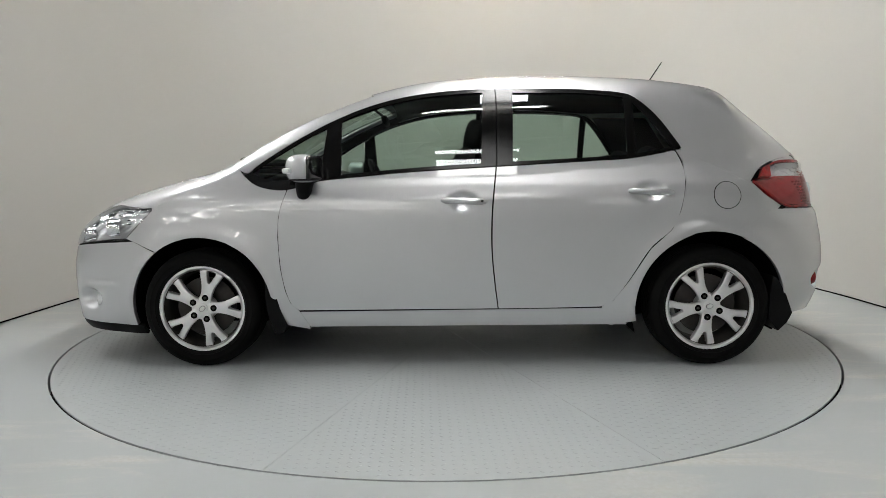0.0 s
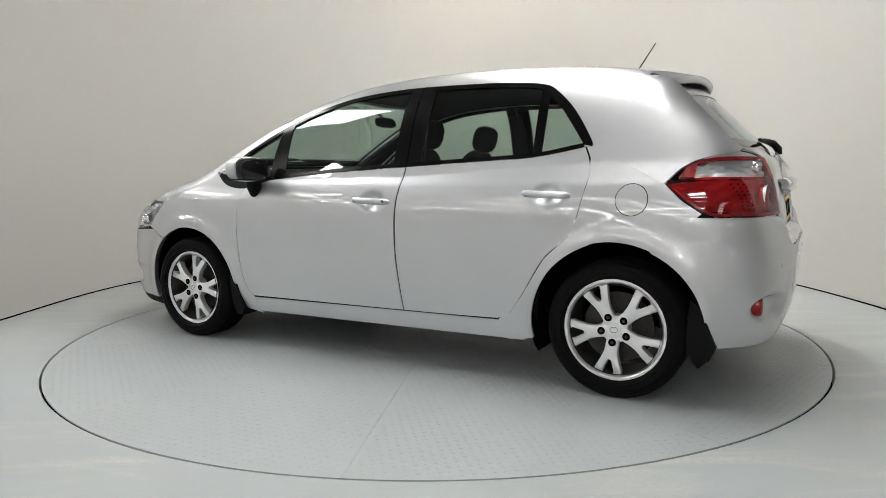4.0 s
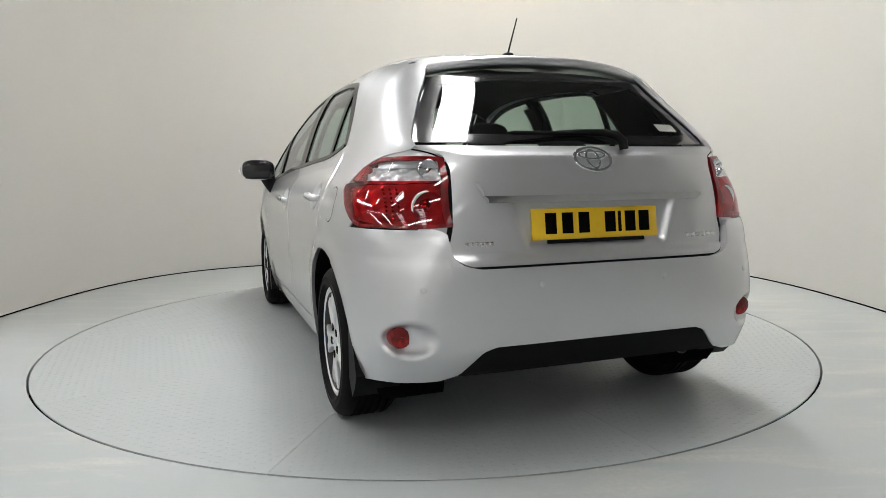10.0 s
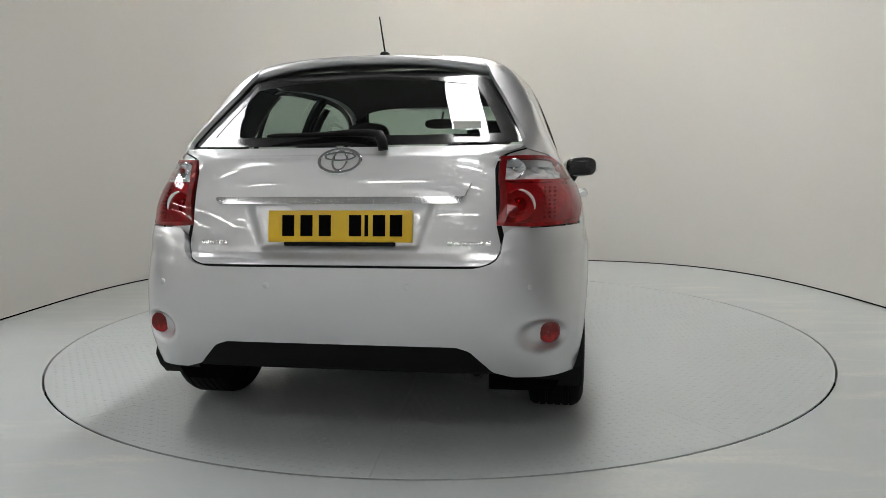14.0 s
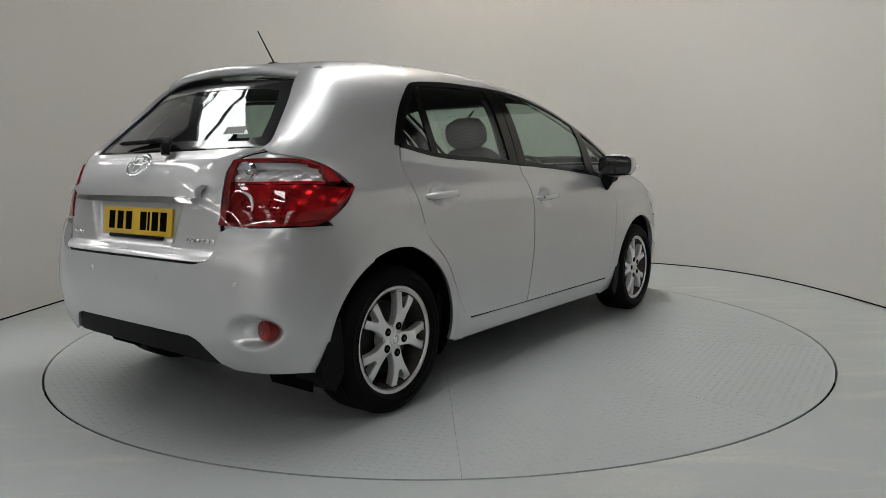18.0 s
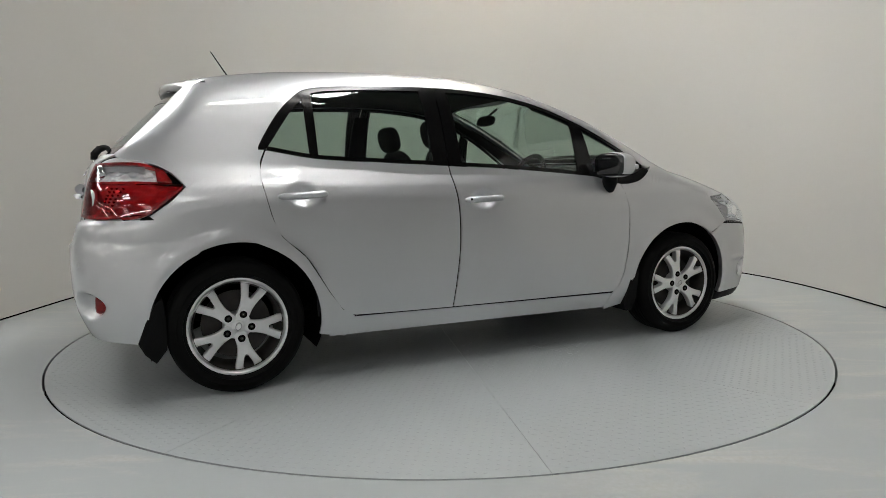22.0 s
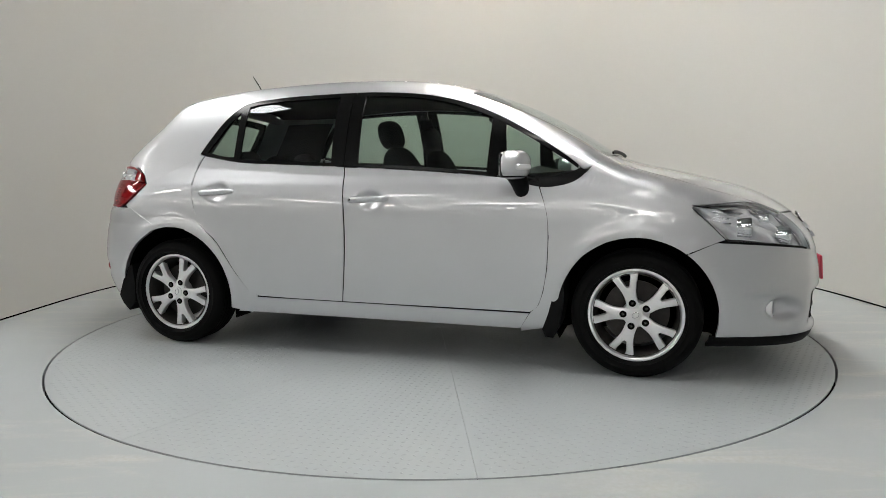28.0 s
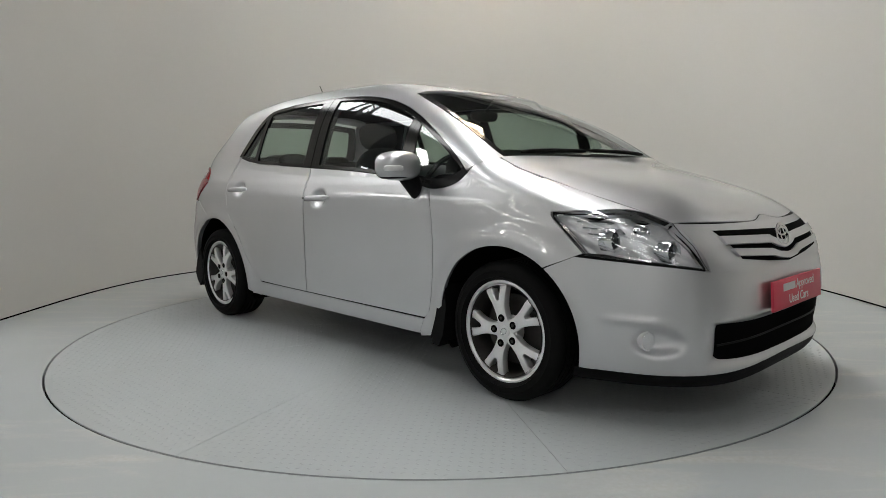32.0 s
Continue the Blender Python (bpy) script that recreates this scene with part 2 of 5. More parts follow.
def strip_solid(name, inner, outer, z0, z1, mat):
    v, f, n = [], [], len(inner)
    for (a, b) in zip(inner, outer):
        v += [(*a, z0), (*a, z1), (*b, z1), (*b, z0)]
    for i in range(n - 1):
        for k in range(4):
            f.append((4 * i + k, 4 * i + (k + 1) % 4, 4 * i + 4 + (k + 1) % 4, 4 * i + 4 + k))
    f += [(0, 3, 2, 1), (4 * n - 4, 4 * n - 3, 4 * n - 2, 4 * n - 1)]
    ob = mesh_object(name, v, f, mat)
    bm = bmesh.new()
    bm.from_mesh(ob.data)
    bmesh.ops.recalc_face_normals(bm, faces=bm.faces)
    for fc in bm.faces:
        fc.smooth = True
    for e in bm.edges:
        if len(e.link_faces) == 2 and e.calc_face_angle(0) > 0.7:
            e.smooth = False
    bm.to_mesh(ob.data)
    bm.free()
    return ob


R_TABLE, R_HOLE = 2.212, 2.223
W_IN = outline_wall()
tagged(strip_solid("wall_studio", W_IN, offset_line(W_IN, 0.12), 0.0, 3.05, WALL), "matte off-white curved studio wall round the turntable", "wall", kind="structure")
tagged(strip_solid("baseboard", offset_line(W_IN, -0.006), offset_line(W_IN, -0.0005), 0.0, 0.010, GROOVE), "thin dark joint at the foot of the wall", "joint", kind="structure")


def floor_sheet():
    n = 192
    v, f = [], []
    rings = [R_HOLE, R_HOLE, 2.6, 3.3, 4.5]
    for k, r in enumerate(rings):
        for i in range(n):
            a = 2 * math.pi * i / n
            v.append((r * math.cos(a), r * math.sin(a), -0.10 if k == 0 else 0.0))
    for k in range(len(rings) - 1):
        for i in range(n):
            j = (i + 1) % n
            f.append((k * n + i, (k + 1) * n + i, (k + 1) * n + j, k * n + j))
    base = len(v)
    for i in range(n):
        a = 2 * math.pi * i / n
        s = 28.0 / max(abs(math.cos(a)), abs(math.sin(a)))
        v.append((s * math.cos(a), s * math.sin(a), 0.0))
    for i in range(n):
        j = (i + 1) % n
        f.append((4 * n + i, base + i, base + j, 4 * n + j))
    return mesh_object("floor", v, f, FLOOR)


tagged(floor_sheet(), "worn pale grey painted concrete floor", "floor", kind="structure")
bm = bmesh.new()
lathe(bm, [(2.30, -0.10), (0.001, -0.10)], 96)
tagged(part("pit", bm, GROOVE, None), "dark bottom of the turntable gap", "pit", kind="structure")

# The hall over and behind the studio: block walls, sheet roof with skylights.
HX, HW, HY0, HY1, HZ = 9.0, 27.0, -27.0, 6.0, 5.2
MID = (HX - HW) / 2
for nm, size, at in (("wall_north", (HX + HW, 0.2, HZ), (MID, HY1 + 0.1, HZ / 2)), ("wall_south", (HX + HW, 0.2, HZ), (MID, HY0 - 0.1, HZ / 2)),
                     ("wall_east", (0.2, HY1 - HY0, HZ), (HX + 0.1, (HY0 + HY1) / 2, HZ / 2)), ("wall_west", (0.2, HY1 - HY0, HZ), (-HW - 0.1, (HY0 + HY1) / 2, HZ / 2))):
    bm = bmesh.new()
    box(bm, size, pose(*at))
    tagged(part(nm, bm, HALL, None, smooth=False), "plain grey block wall of the hall", "wall", kind="structure")
bm = bmesh.new()
box(bm, (HX + HW + 0.4, HY1 - HY0 + 0.4, 0.2), pose(MID, (HY0 + HY1) / 2, HZ + 0.1))
tagged(part("ceiling", bm, DARK_ROOF, None, smooth=False), "dark sheet roof over the hall", "ceiling", kind="structure")


def skylight(x, y0, y1, w, sheet_mat):
    """A long strip of roof light in its frame, a pane to every two metres."""
    top = new("skylight")
    n = max(1, round((y1 - y0) / 1.9))
    d = (y1 - y0) / n
    top.matrix_basis = pose(x, (y0 + y1) / 2, HZ - 0.06)
    for sx in (-1, 1):
        bm = bmesh.new()
        box(bm, (0.06, y1 - y0 + 0.12, 0.10), pose(sx * (w / 2 + 0.03), 0, 0))
        part("frame_rail", bm, STEEL, top, smooth=False)
    for k in range(n + 1):
        bm = bmesh.new()
        box(bm, (w, 0.07, 0.10), pose(0, (y0 - y1) / 2 + d * k, 0))
        part("cross_bar", bm, STEEL, top, smooth=False)
    for k in range(n):
        bm = bmesh.new()
        box(bm, (w - 0.004, d - 0.074, 0.01), pose(0, (y0 - y1) / 2 + d * (k + 0.5), 0.02))
        part("pane", bm, sheet_mat, top, smooth=False)
    return tagged(top, "bright translucent roof skylight or unseen fill panel in a steel frame", "skylight", "skylights of the hall roof")


def tube_lamp(x, y, z, length, along_x=True, mat=None):
    top = new("fluorescent_light")
    top.matrix_basis = pose(x, y, z, 0, 0, 0 if along_x else 90)
    bm = bmesh.new()
    box(bm, (length + 0.08, 0.16, 0.05), pose(0, 0, 0.04), 0.01)
    part("body", bm, WHITE, top)
    for s in (-0.4, 0.4):
        bm = bmesh.new()
        tube(bm, [(s * length, 0, 0.06), (s * length, 0, HZ - z - 0.002)], 0.008, 6)
        part("rod", bm, STEEL, top)
    for s in (-0.045, 0.045):
        bm = bmesh.new()
        tube(bm, [(-length / 2, s, 0), (length / 2, s, 0)], 0.042, 12)
        part("tube", bm, mat or LAMP, top)
    return tagged(top, "twin fluorescent tube light hung under the roof", "ceiling light", "tube lights of the hall")


def truss(y):
    top = new("roof_truss")
    top.matrix_basis = pose(0, y, HZ - 0.2)
    for z in (0, -0.5):
        bm = bmesh.new()
        box(bm, (HX + HW, 0.08, 0.08), pose(MID, 0, z))
        part("chord", bm, STEEL, top, smooth=False)
    for k in range(36):
        bm = bmesh.new()
        x0, x1 = -HW + k, -HW + k + 1
        za, zb = (0, -0.5) if k % 2 else (-0.5, 0)
        tube(bm, [(x0, 0, za), (x1, 0, zb)], 0.025, 6)
        part("brace", bm, STEEL, top)
    return tagged(top, "grey steel lattice roof truss", "truss", "trusses of the hall roof")


# The three strips from y -24 to -12.5 are added fill light.
for x, y0, y1, w, sheet_mat in ((0.54, -1.9, 3.2, 0.56, DAY), (-4.2, -1.0, 4.3, 1.4, DAY_SIDE), (-5.0, -6.7, -5.6, 1.4, DAY_SIDE), (0.33, -6.75, -5.8, 1.35, DAY_SIDE), (-11.3, -1.9, 4.2, 1.5, DAY_SIDE),
                                (-11.0, -24.0, -12.5, 1.8, FILL_PANE), (-3.0, -24.0, -12.5, 1.8, FILL_PANE), (5.0, -24.0, -12.5, 1.8, FILL_PANE)):
    skylight(x, y0, y1, w, sheet_mat)
for x, y in ((0.3, -2.5), (-6.6, -6.6), (0.3, -7.15), (-6.6, -10.2), (-3.4, -10.2), (0.0, -10.2)):
    tube_lamp(x, y, 4.95, 1.5)
for k in range(12):
    tube_lamp(-15.5, -20.5 + 1.72 * k, 4.5, 1.5, False)
    tube_lamp(-21.5, -20.5 + 1.72 * k, 4.5, 1.5, False)
for k in range(8):
    tube_lamp(-13.0 + 1.72 * k, -17.5, 4.5, 1.5)
    tube_lamp(-13.0 + 1.72 * k, -23.0, 4.5, 1.5)
for y in (-2.6, 0.6, 3.6):
    tube_lamp(-7.6, y, 4.6, 1.5)
tube_lamp(0.6, 2.3, 4.6, 1.5, True, WARMLAMP)
for y in (-22.0, -16.5, -12.0, -9.0, -5.3, -3.2, 1.8, 5.6):
    truss(y)


# ---------------------------------------------------------------- the car's skin, as a function
# Car space: x ahead, y to its left, z up; the origin lies midway between the axles on the ground.
def spline(pairs):
    """A smooth curve through (x, y) pairs that never overshoots them."""
    a = np.array(sorted(pairs), float)
    x, y = a[:, 0], a[:, 1]
    h, d = np.diff(x), np.diff(y) / np.diff(x)
    s = np.zeros(len(x))
    s[1:-1] = np.where(d[:-1] * d[1:] > 0, 2 * d[:-1] * d[1:] / (d[:-1] + d[1:] + 1e-12), 0)
    s[0], s[-1] = d[0], d[-1]

    def at(q):
        q = np.clip(np.asarray(q, float), x[0], x[-1])
        i = np.clip(np.searchsorted(x, q) - 1, 0, len(h) - 1)
        u = (q - x[i]) / h[i]
        return (2 * u**3 - 3 * u**2 + 1) * y[i] + (u**3 - 2 * u**2 + u) * h[i] * s[i] + (3 * u**2 - 2 * u**3) * y[i + 1] + (u**3 - u**2) * h[i] * s[i + 1]
    return at


HALF = spline([(0.10, 0.76), (0.20, 0.822), (0.30, 0.842), (0.45, 0.858), (0.60, 0.868), (0.75, 0.870), (0.85, 0.862), (0.92, 0.838), (0.97, 0.808), (1.03, 0.772), (1.10, 0.74)])
TAIL = spline([(0.15, -1.86), (0.25, -1.905), (0.32, -1.938), (0.40, -1.966), (0.50, -1.981), (0.60, -1.985), (0.66, -1.979), (0.69, -1.966), (0.715, -1.94), (0.80, -1.93), (0.90, -1.915), (1.03, -1.883), (1.06, -1.865), (1.12, -1.80)])
TAIL_BUMPER = spline([(0.15, -1.86), (0.25, -1.905), (0.32, -1.938), (0.40, -1.966), (0.50, -1.981), (0.60, -1.985), (0.66, -1.984), (0.72, -1.976), (0.77, -1.962), (0.80, -1.944), (0.90, -1.916)])
NOSE = spline([(0.12, 2.10), (0.20, 2.155), (0.35, 2.172), (0.50, 2.165), (0.60, 2.145), (0.66, 2.125), (0.73, 2.09), (0.79, 2.035), (0.85, 1.96)])
SHOULDER = spline([(2.2, 0.50), (2.1, 0.60), (1.9, 0.70), (1.6, 0.80), (1.25, 0.91), (0.95, 0.955), (0.5, 0.965), (-0.2, 0.975), (-1.1, 1.03), (-1.35, 1.045), (-1.92, 1.045)])
CREST = spline([(2.18, 0.50), (2.145, 0.62), (2.10, 0.72), (2.04, 0.785), (1.95, 0.845), (1.85, 0.89), (1.7, 0.935), (1.5, 0.985), (1.3, 1.03), (1.17, 1.075), (1.0, 1.185), (0.84, 1.278), (0.67, 1.36),
                (0.5, 1.425), (0.34, 1.471), (0.17, 1.505), (0.0, 1.523), (-0.16, 1.533), (-0.4, 1.538), (-0.65, 1.533), (-0.97, 1.514), (-1.2, 1.490), (-1.42, 1.448), (-1.50, 1.405), (-1.60, 1.315),
                (-1.72, 1.195), (-1.82, 1.093), (-1.865, 1.05), (-1.9, 1.046)])
LEAN = spline([(2.2, 0.0), (1.4, 0.05), (1.0, 0.28), (0.5, 0.32), (-0.6, 0.32), (-0.9, 0.35), (-1.15, 0.42), (-1.4, 0.46), (-1.9, 0.45)])
SQUARE = spline([(2.2, 2.2), (1.3, 2.6), (1.05, 4.0), (0.7, 4.8), (-0.3, 4.7), (-0.75, 5.0), (-1.1, 6.0), (-1.35, 6.2), (-1.55, 3.7), (-1.9, 3.0)])
XF, PF, XR, PR, PB = 0.75, 4.2, -0.95, 4.9, 6.3


def low_half(x, z, tail=TAIL):
    x, z = np.broadcast_arrays(np.asarray(x, float), np.asarray(z, float))
    f = np.clip((x - XF) / (NOSE(z) - XF), 0, 1)
    r = np.clip((XR - x) / (XR - tail(z)), 0, 1)
    w = HALF(z) * (1 - f**PF) ** (1 / PF) * (1 - r**PR) ** (1 / PR)
    for cx in (1.3, -1.3):
        d = np.hypot(x - cx, z - 0.305)
        w = w + (w > 0) * 0.013 * np.exp(-((d - 0.39) / 0.055) ** 2)
    return w


def half_width(x, z, tail=TAIL):
    x, z = np.broadcast_arrays(np.asarray(x, float), np.asarray(z, float))
    zs, zc = SHOULDER(x), CREST(x)
    low = low_half(x, np.minimum(z, zs), tail)
    m = SQUARE(x)
    fr = np.clip((z - zs) / np.maximum(zc - zs, 1e-4), 0, 1)
    return np.where(z <= zs, low, (low - LEAN(x) * (z - zs)) * (1 - fr**m) ** (1 / m))


def solve(fn, lo, hi, target, steps=44):
    """Where a falling function meets the target, between lo and hi."""
    lo, hi = np.array(lo, float), np.array(hi, float)
    for _ in range(steps):
        mid = (lo + hi) / 2
        big = fn(mid) > target
        lo, hi = np.where(big, mid, lo), np.where(big, hi, mid)
    return (lo + hi) / 2


def on_side(q):
    """(x, z) seen from the car's left, on the skin."""
    return np.stack([q[..., 0], half_width(q[..., 0], q[..., 1]), q[..., 1]], -1)


def on_tail(q):
    """(y, z) seen from behind."""
    y, z = q[..., 0], q[..., 1]
    x = -solve(lambda s: half_width(-s, z), np.full(y.shape, 0.95), np.full(y.shape, 2.06), np.maximum(np.abs(y), 2e-3))
    return np.stack([x, y, z], -1)


def on_top(q):
    """(x, y) seen from above."""
    x, y = q[..., 0], q[..., 1]
    z = solve(lambda s: half_width(x, s), SHOULDER(x), CREST(x), np.maximum(np.abs(y), 2e-3))
    return np.stack([x, y, z], -1)


def on_nose(q):
    """(y, z) seen from ahead."""
    y, z = q[..., 0], q[..., 1]
    x = solve(lambda s: half_width(s, z), np.full(y.shape, 0.8), np.full(y.shape, 2.2), np.maximum(np.abs(y), 2e-3))
    return np.stack([x, y, z], -1)


def round_end(q, xa, end, p, tail):
    t, z = q[..., 0], q[..., 1]
    a, c = np.abs(t), 0.5 ** (1 / p)
    w = 2 * a * c
    l = 2 * (1 - a) * c
    w, l = np.where(a < 0.5, w, (1 - np.clip(l, 0, 1) ** p) ** (1 / p)), np.where(a < 0.5, (1 - np.clip(w, 0, 1) ** p) ** (1 / p), l)
    x = xa + (end(z) - xa) * l
    flare = sum(0.013 * np.exp(-((np.hypot(x - cx, z - 0.305) - 0.39) / 0.055) ** 2) for cx in (1.3, -1.3))
    return np.stack([x, np.sign(t) * (HALF(z) * w + np.where(a > 0.5, flare, 0)), z], -1)


def on_back(q):
    """(t, z): t runs 0 at the tail's middle, 0.5 on its corner, 1 on the flank; negative on the right."""
    return round_end(q, XR, TAIL, PR, TAIL)


def bumper_power(z):
    """The bumper's corners grow squarer towards the ground."""
    return np.interp(z, [0.42, 0.70], [PB, PR])


def on_bumper(q):
    return round_end(q, XR, TAIL_BUMPER, bumper_power(q[..., 1]), TAIL_BUMPER)


def on_front(q):
    return round_end(q, XF, NOSE, PF, TAIL)


def back_t(z, x=None, y=None, end=TAIL, xa=XR, p=PR):
    p = float(bumper_power(z)) if end is TAIL_BUMPER else p
    c = 0.5 ** (1 / p)
    if y is not None:
        w = y / float(HALF(z))
        if w <= c:
            return w / (2 * c)
        l = (1 - w**p) ** (1 / p)
    else:
        l = (x - xa) / (float(end(z)) - xa)
        if l > c:
            return (1 - l**p) ** (1 / p) / (2 * c)
    return 1 - l / (2 * c)


def front_t(z, x=None, y=None):
    return back_t(z, x, y, NOSE, XF, PF)


def on_deck(q):
    """(x, b): over the top, b 0 on the middle line, 1 at the left shoulder, -1 at the right."""
    x, b = q[..., 0], q[..., 1]
    a, m = np.abs(b), SQUARE(x)
    c = 0.5 ** (1 / m)
    w = 2 * a * c
    l = 2 * (1 - a) * c
    w, l = np.where(a < 0.5, w, (1 - np.clip(l, 0, 1) ** m) ** (1 / m)), np.where(a < 0.5, (1 - np.clip(w, 0, 1) ** m) ** (1 / m), l)
    zs, zc = SHOULDER(x), CREST(x)
    z = zs + l * (zc - zs)
    return np.stack([x, np.sign(b) * w * (low_half(x, zs) - LEAN(x) * (z - zs)), z], -1)


def deck_b(x, z=None, y=None):
    x = np.asarray(x, float)
    if y is not None:
        y = np.broadcast_to(np.asarray(y, float), x.shape)
        return 1 - solve(lambda s: on_deck(np.stack([x, 1 - s], -1))[..., 1], np.zeros(x.shape), np.ones(x.shape), y)
    z = np.broadcast_to(np.asarray(z, float), x.shape)
    return solve(lambda s: on_deck(np.stack([x, s], -1))[..., 2], np.zeros(x.shape), np.ones(x.shape), z)


# ---------------------------------------------------------------- panels cut from the skin
def smooth_line(pts, n=60, rounded=True):
    """n even steps along a line; rounded: Catmull-Rom through the points."""
    p = np.array(pts, float)
    if rounded and len(p) > 2:
        ext = np.vstack([2 * p[0] - p[1], p, 2 * p[-1] - p[-2]])
        out = []
        for i in range(len(p) - 1):
            a, b, c, d = ext[i:i + 4]
            u = np.linspace(0, 1, 14, endpoint=i == len(p) - 2)[:, None]
            out.append(0.5 * (2 * b + (c - a) * u + (2 * a - 5 * b + 4 * c - d) * u**2 + (3 * b - a - 3 * c + d) * u**3))
        p = np.vstack(out)
    s = np.r_[0, np.cumsum(np.linalg.norm(np.diff(p, axis=0), axis=1))]
    q = np.linspace(0, s[-1], n)
    return np.stack([np.interp(q, s, p[:, k]) for k in range(p.shape[1])], -1)


def patch(bottom, top, left, right, nu=24, nv=16, rounded=True):
    """A net of points between four edge lines: bottom and top run the same way, left and right upwards."""
    b, t = smooth_line(bottom, nu, rounded), smooth_line(top, nu, rounded)
    l, r = smooth_line(left, nv, rounded), smooth_line(right, nv, rounded)
    u, v = np.linspace(0, 1, nu)[None, :, None], np.linspace(0, 1, nv)[:, None, None]
    return ((1 - v) * b[None] + v * t[None] + (1 - u) * l[:, None] + u * r[:, None]
            - (1 - u) * (1 - v) * b[0] - u * (1 - v) * b[-1] - (1 - u) * v * t[0] - u * v * t[-1])


def lofted(lo, hi, nv=12):
    """A net between two lines with the same number of points."""
    v = np.linspace(0, 1, nv)[:, None, None]
    return (1 - v) * lo[None] + v * hi[None]


def shrink(net, gap):
    """Draws a net in from its edges by about gap."""
    if not gap:
        return net
    nv, nu = net.shape[:2]
    su = np.linalg.norm(np.diff(net, axis=1), axis=2).sum(1).mean()
    sv = np.linalg.norm(np.diff(net, axis=0), axis=2).sum(0).mean()
    gu, gv = min(0.3, gap / max(su, 1e-6)) * (nu - 1), min(0.3, gap / max(sv, 1e-6)) * (nv - 1)

    def along(a, q, axis):
        i = np.clip(np.floor(q).astype(int), 0, a.shape[axis] - 2)
        f = (q - i).reshape([-1 if k == axis else 1 for k in range(3)])
        return np.take(a, i, axis) * (1 - f) + np.take(a, i + 1, axis) * f
    return along(along(net, np.linspace(gu, nu - 1 - gu, nu), 1), np.linspace(gv, nv - 1 - gv, nv), 0)




def skinned(net, place, raise_by=0.0):
    """Puts a flat net on the skin: places and outward normals."""
    e = 2e-3
    p = place(net)
    du = place(net + np.array([e, 0])) - place(net - np.array([e, 0]))
    dv = place(net + np.array([0, e])) - place(net - np.array([0, e]))
    n = np.cross(du, dv)
    n /= np.maximum(np.linalg.norm(n, axis=-1, keepdims=True), 1e-9)
    out = p - np.stack([np.clip(p[..., 0], -1.3, 1.2), 0 * p[..., 0], np.full(p.shape[:-1], 0.75)], -1)
    n *= np.where((n * out).sum(-1, keepdims=True) < 0, -1, 1)
    return p + n * raise_by, n


def sheet(name, nets, mat, parent, thick=0.010, mirrored=False, label=""):
    """One mesh out of nets on the skin, each with turned-in edges; the shading follows the skin."""
    verts, faces, norms = [], [], []
    for p, n in nets:
        if mirrored:
            p, n = p * np.array([1, -1, 1]), n * np.array([1, -1, 1])
        nv, nu = p.shape[:2]
        base = len(verts)
        verts += p.reshape(-1, 3).tolist()
        flat = n.reshape(-1, 3)
        a, b = p[nv // 2, nu // 2 + 1] - p[nv // 2, nu // 2 - 1], p[nv // 2 + 1, nu // 2] - p[nv // 2 - 1, nu // 2]
        flip = np.dot(np.cross(a, b), n[nv // 2, nu // 2]) < 0
        for j in range(nv - 1):
            for i in range(nu - 1):
                q = [j * nu + i, j * nu + i + 1, (j + 1) * nu + i + 1, (j + 1) * nu + i]
                q = q[::-1] if flip else q
                faces.append([base + k for k in q])
                norms += [flat[k] for k in q]
        if thick:
            loop = [i for i in range(nu)] + [j * nu + nu - 1 for j in range(1, nv)] + [(nv - 1) * nu + i for i in range(nu - 2, -1, -1)] + [j * nu for j in range(nv - 2, 0, -1)]
            q = p.reshape(-1, 3)
            r0 = len(verts)
            for k in loop:
                verts += [q[k].tolist(), (q[k] - flat[k] * thick).tolist()]
            m = len(loop)
            for k in range(m):
                k2 = (k + 1) % m
                f = [r0 + 2 * k, r0 + 2 * k + 1, r0 + 2 * k2 + 1, r0 + 2 * k2]
                f = f[::-1] if flip else f
                va, vb, vc = (np.array(verts[f[x]]) for x in range(3))
                fn = np.cross(vb - va, vc - va)
                ln = np.linalg.norm(fn)
                faces.append(f)
                norms += [fn / ln if ln > 1e-12 else flat[loop[k]]] * 4
    me = bpy.data.meshes.new(name)
    me.from_pydata(verts, [], faces)
    me.shade_smooth()
    me.normals_split_custom_set([tuple(v) for v in norms])
    me.materials.append(mat)
    ob = new(name, me)
    ob.parent = parent
    if label:
        tagged(ob, label)
    return ob


car = new("hatchback_car")
OFFSET = (-0.065, 0.0337)


def both(name, make, mat, parents=(None, None), thick=0.010, labels=("", "")):
    """The same panel on the left and on the right."""
    nets = make()
    return [sheet(name, nets, mat, parents[k] or car, thick, k == 1, labels[k]) for k in (0, 1)]


def arc(cx, cz, r, a0, a1, n=40):
    return [(cx + r * math.cos(radians(a0 + (a1 - a0) * i / (n - 1))), cz + r * math.sin(radians(a0 + (a1 - a0) * i / (n - 1)))) for i in range(n)]


def ray_line(outline, cx, cz, angles):
    """An outline sampled at given angles round a centre."""
    p = smooth_line(outline, 400, False)
    a = np.degrees(np.unwrap(np.arctan2(p[:, 1] - cz, p[:, 0] - cx)))
    r = np.hypot(p[:, 0] - cx, p[:, 1] - cz)
    if a[0] > a[-1]:
        a, r = a[::-1], r[::-1]
    a = np.maximum.accumulate(a)
    rr = np.interp(angles, a, r)
    return np.stack([cx + rr * np.cos(np.radians(angles)), cz + rr * np.sin(np.radians(angles))], -1)


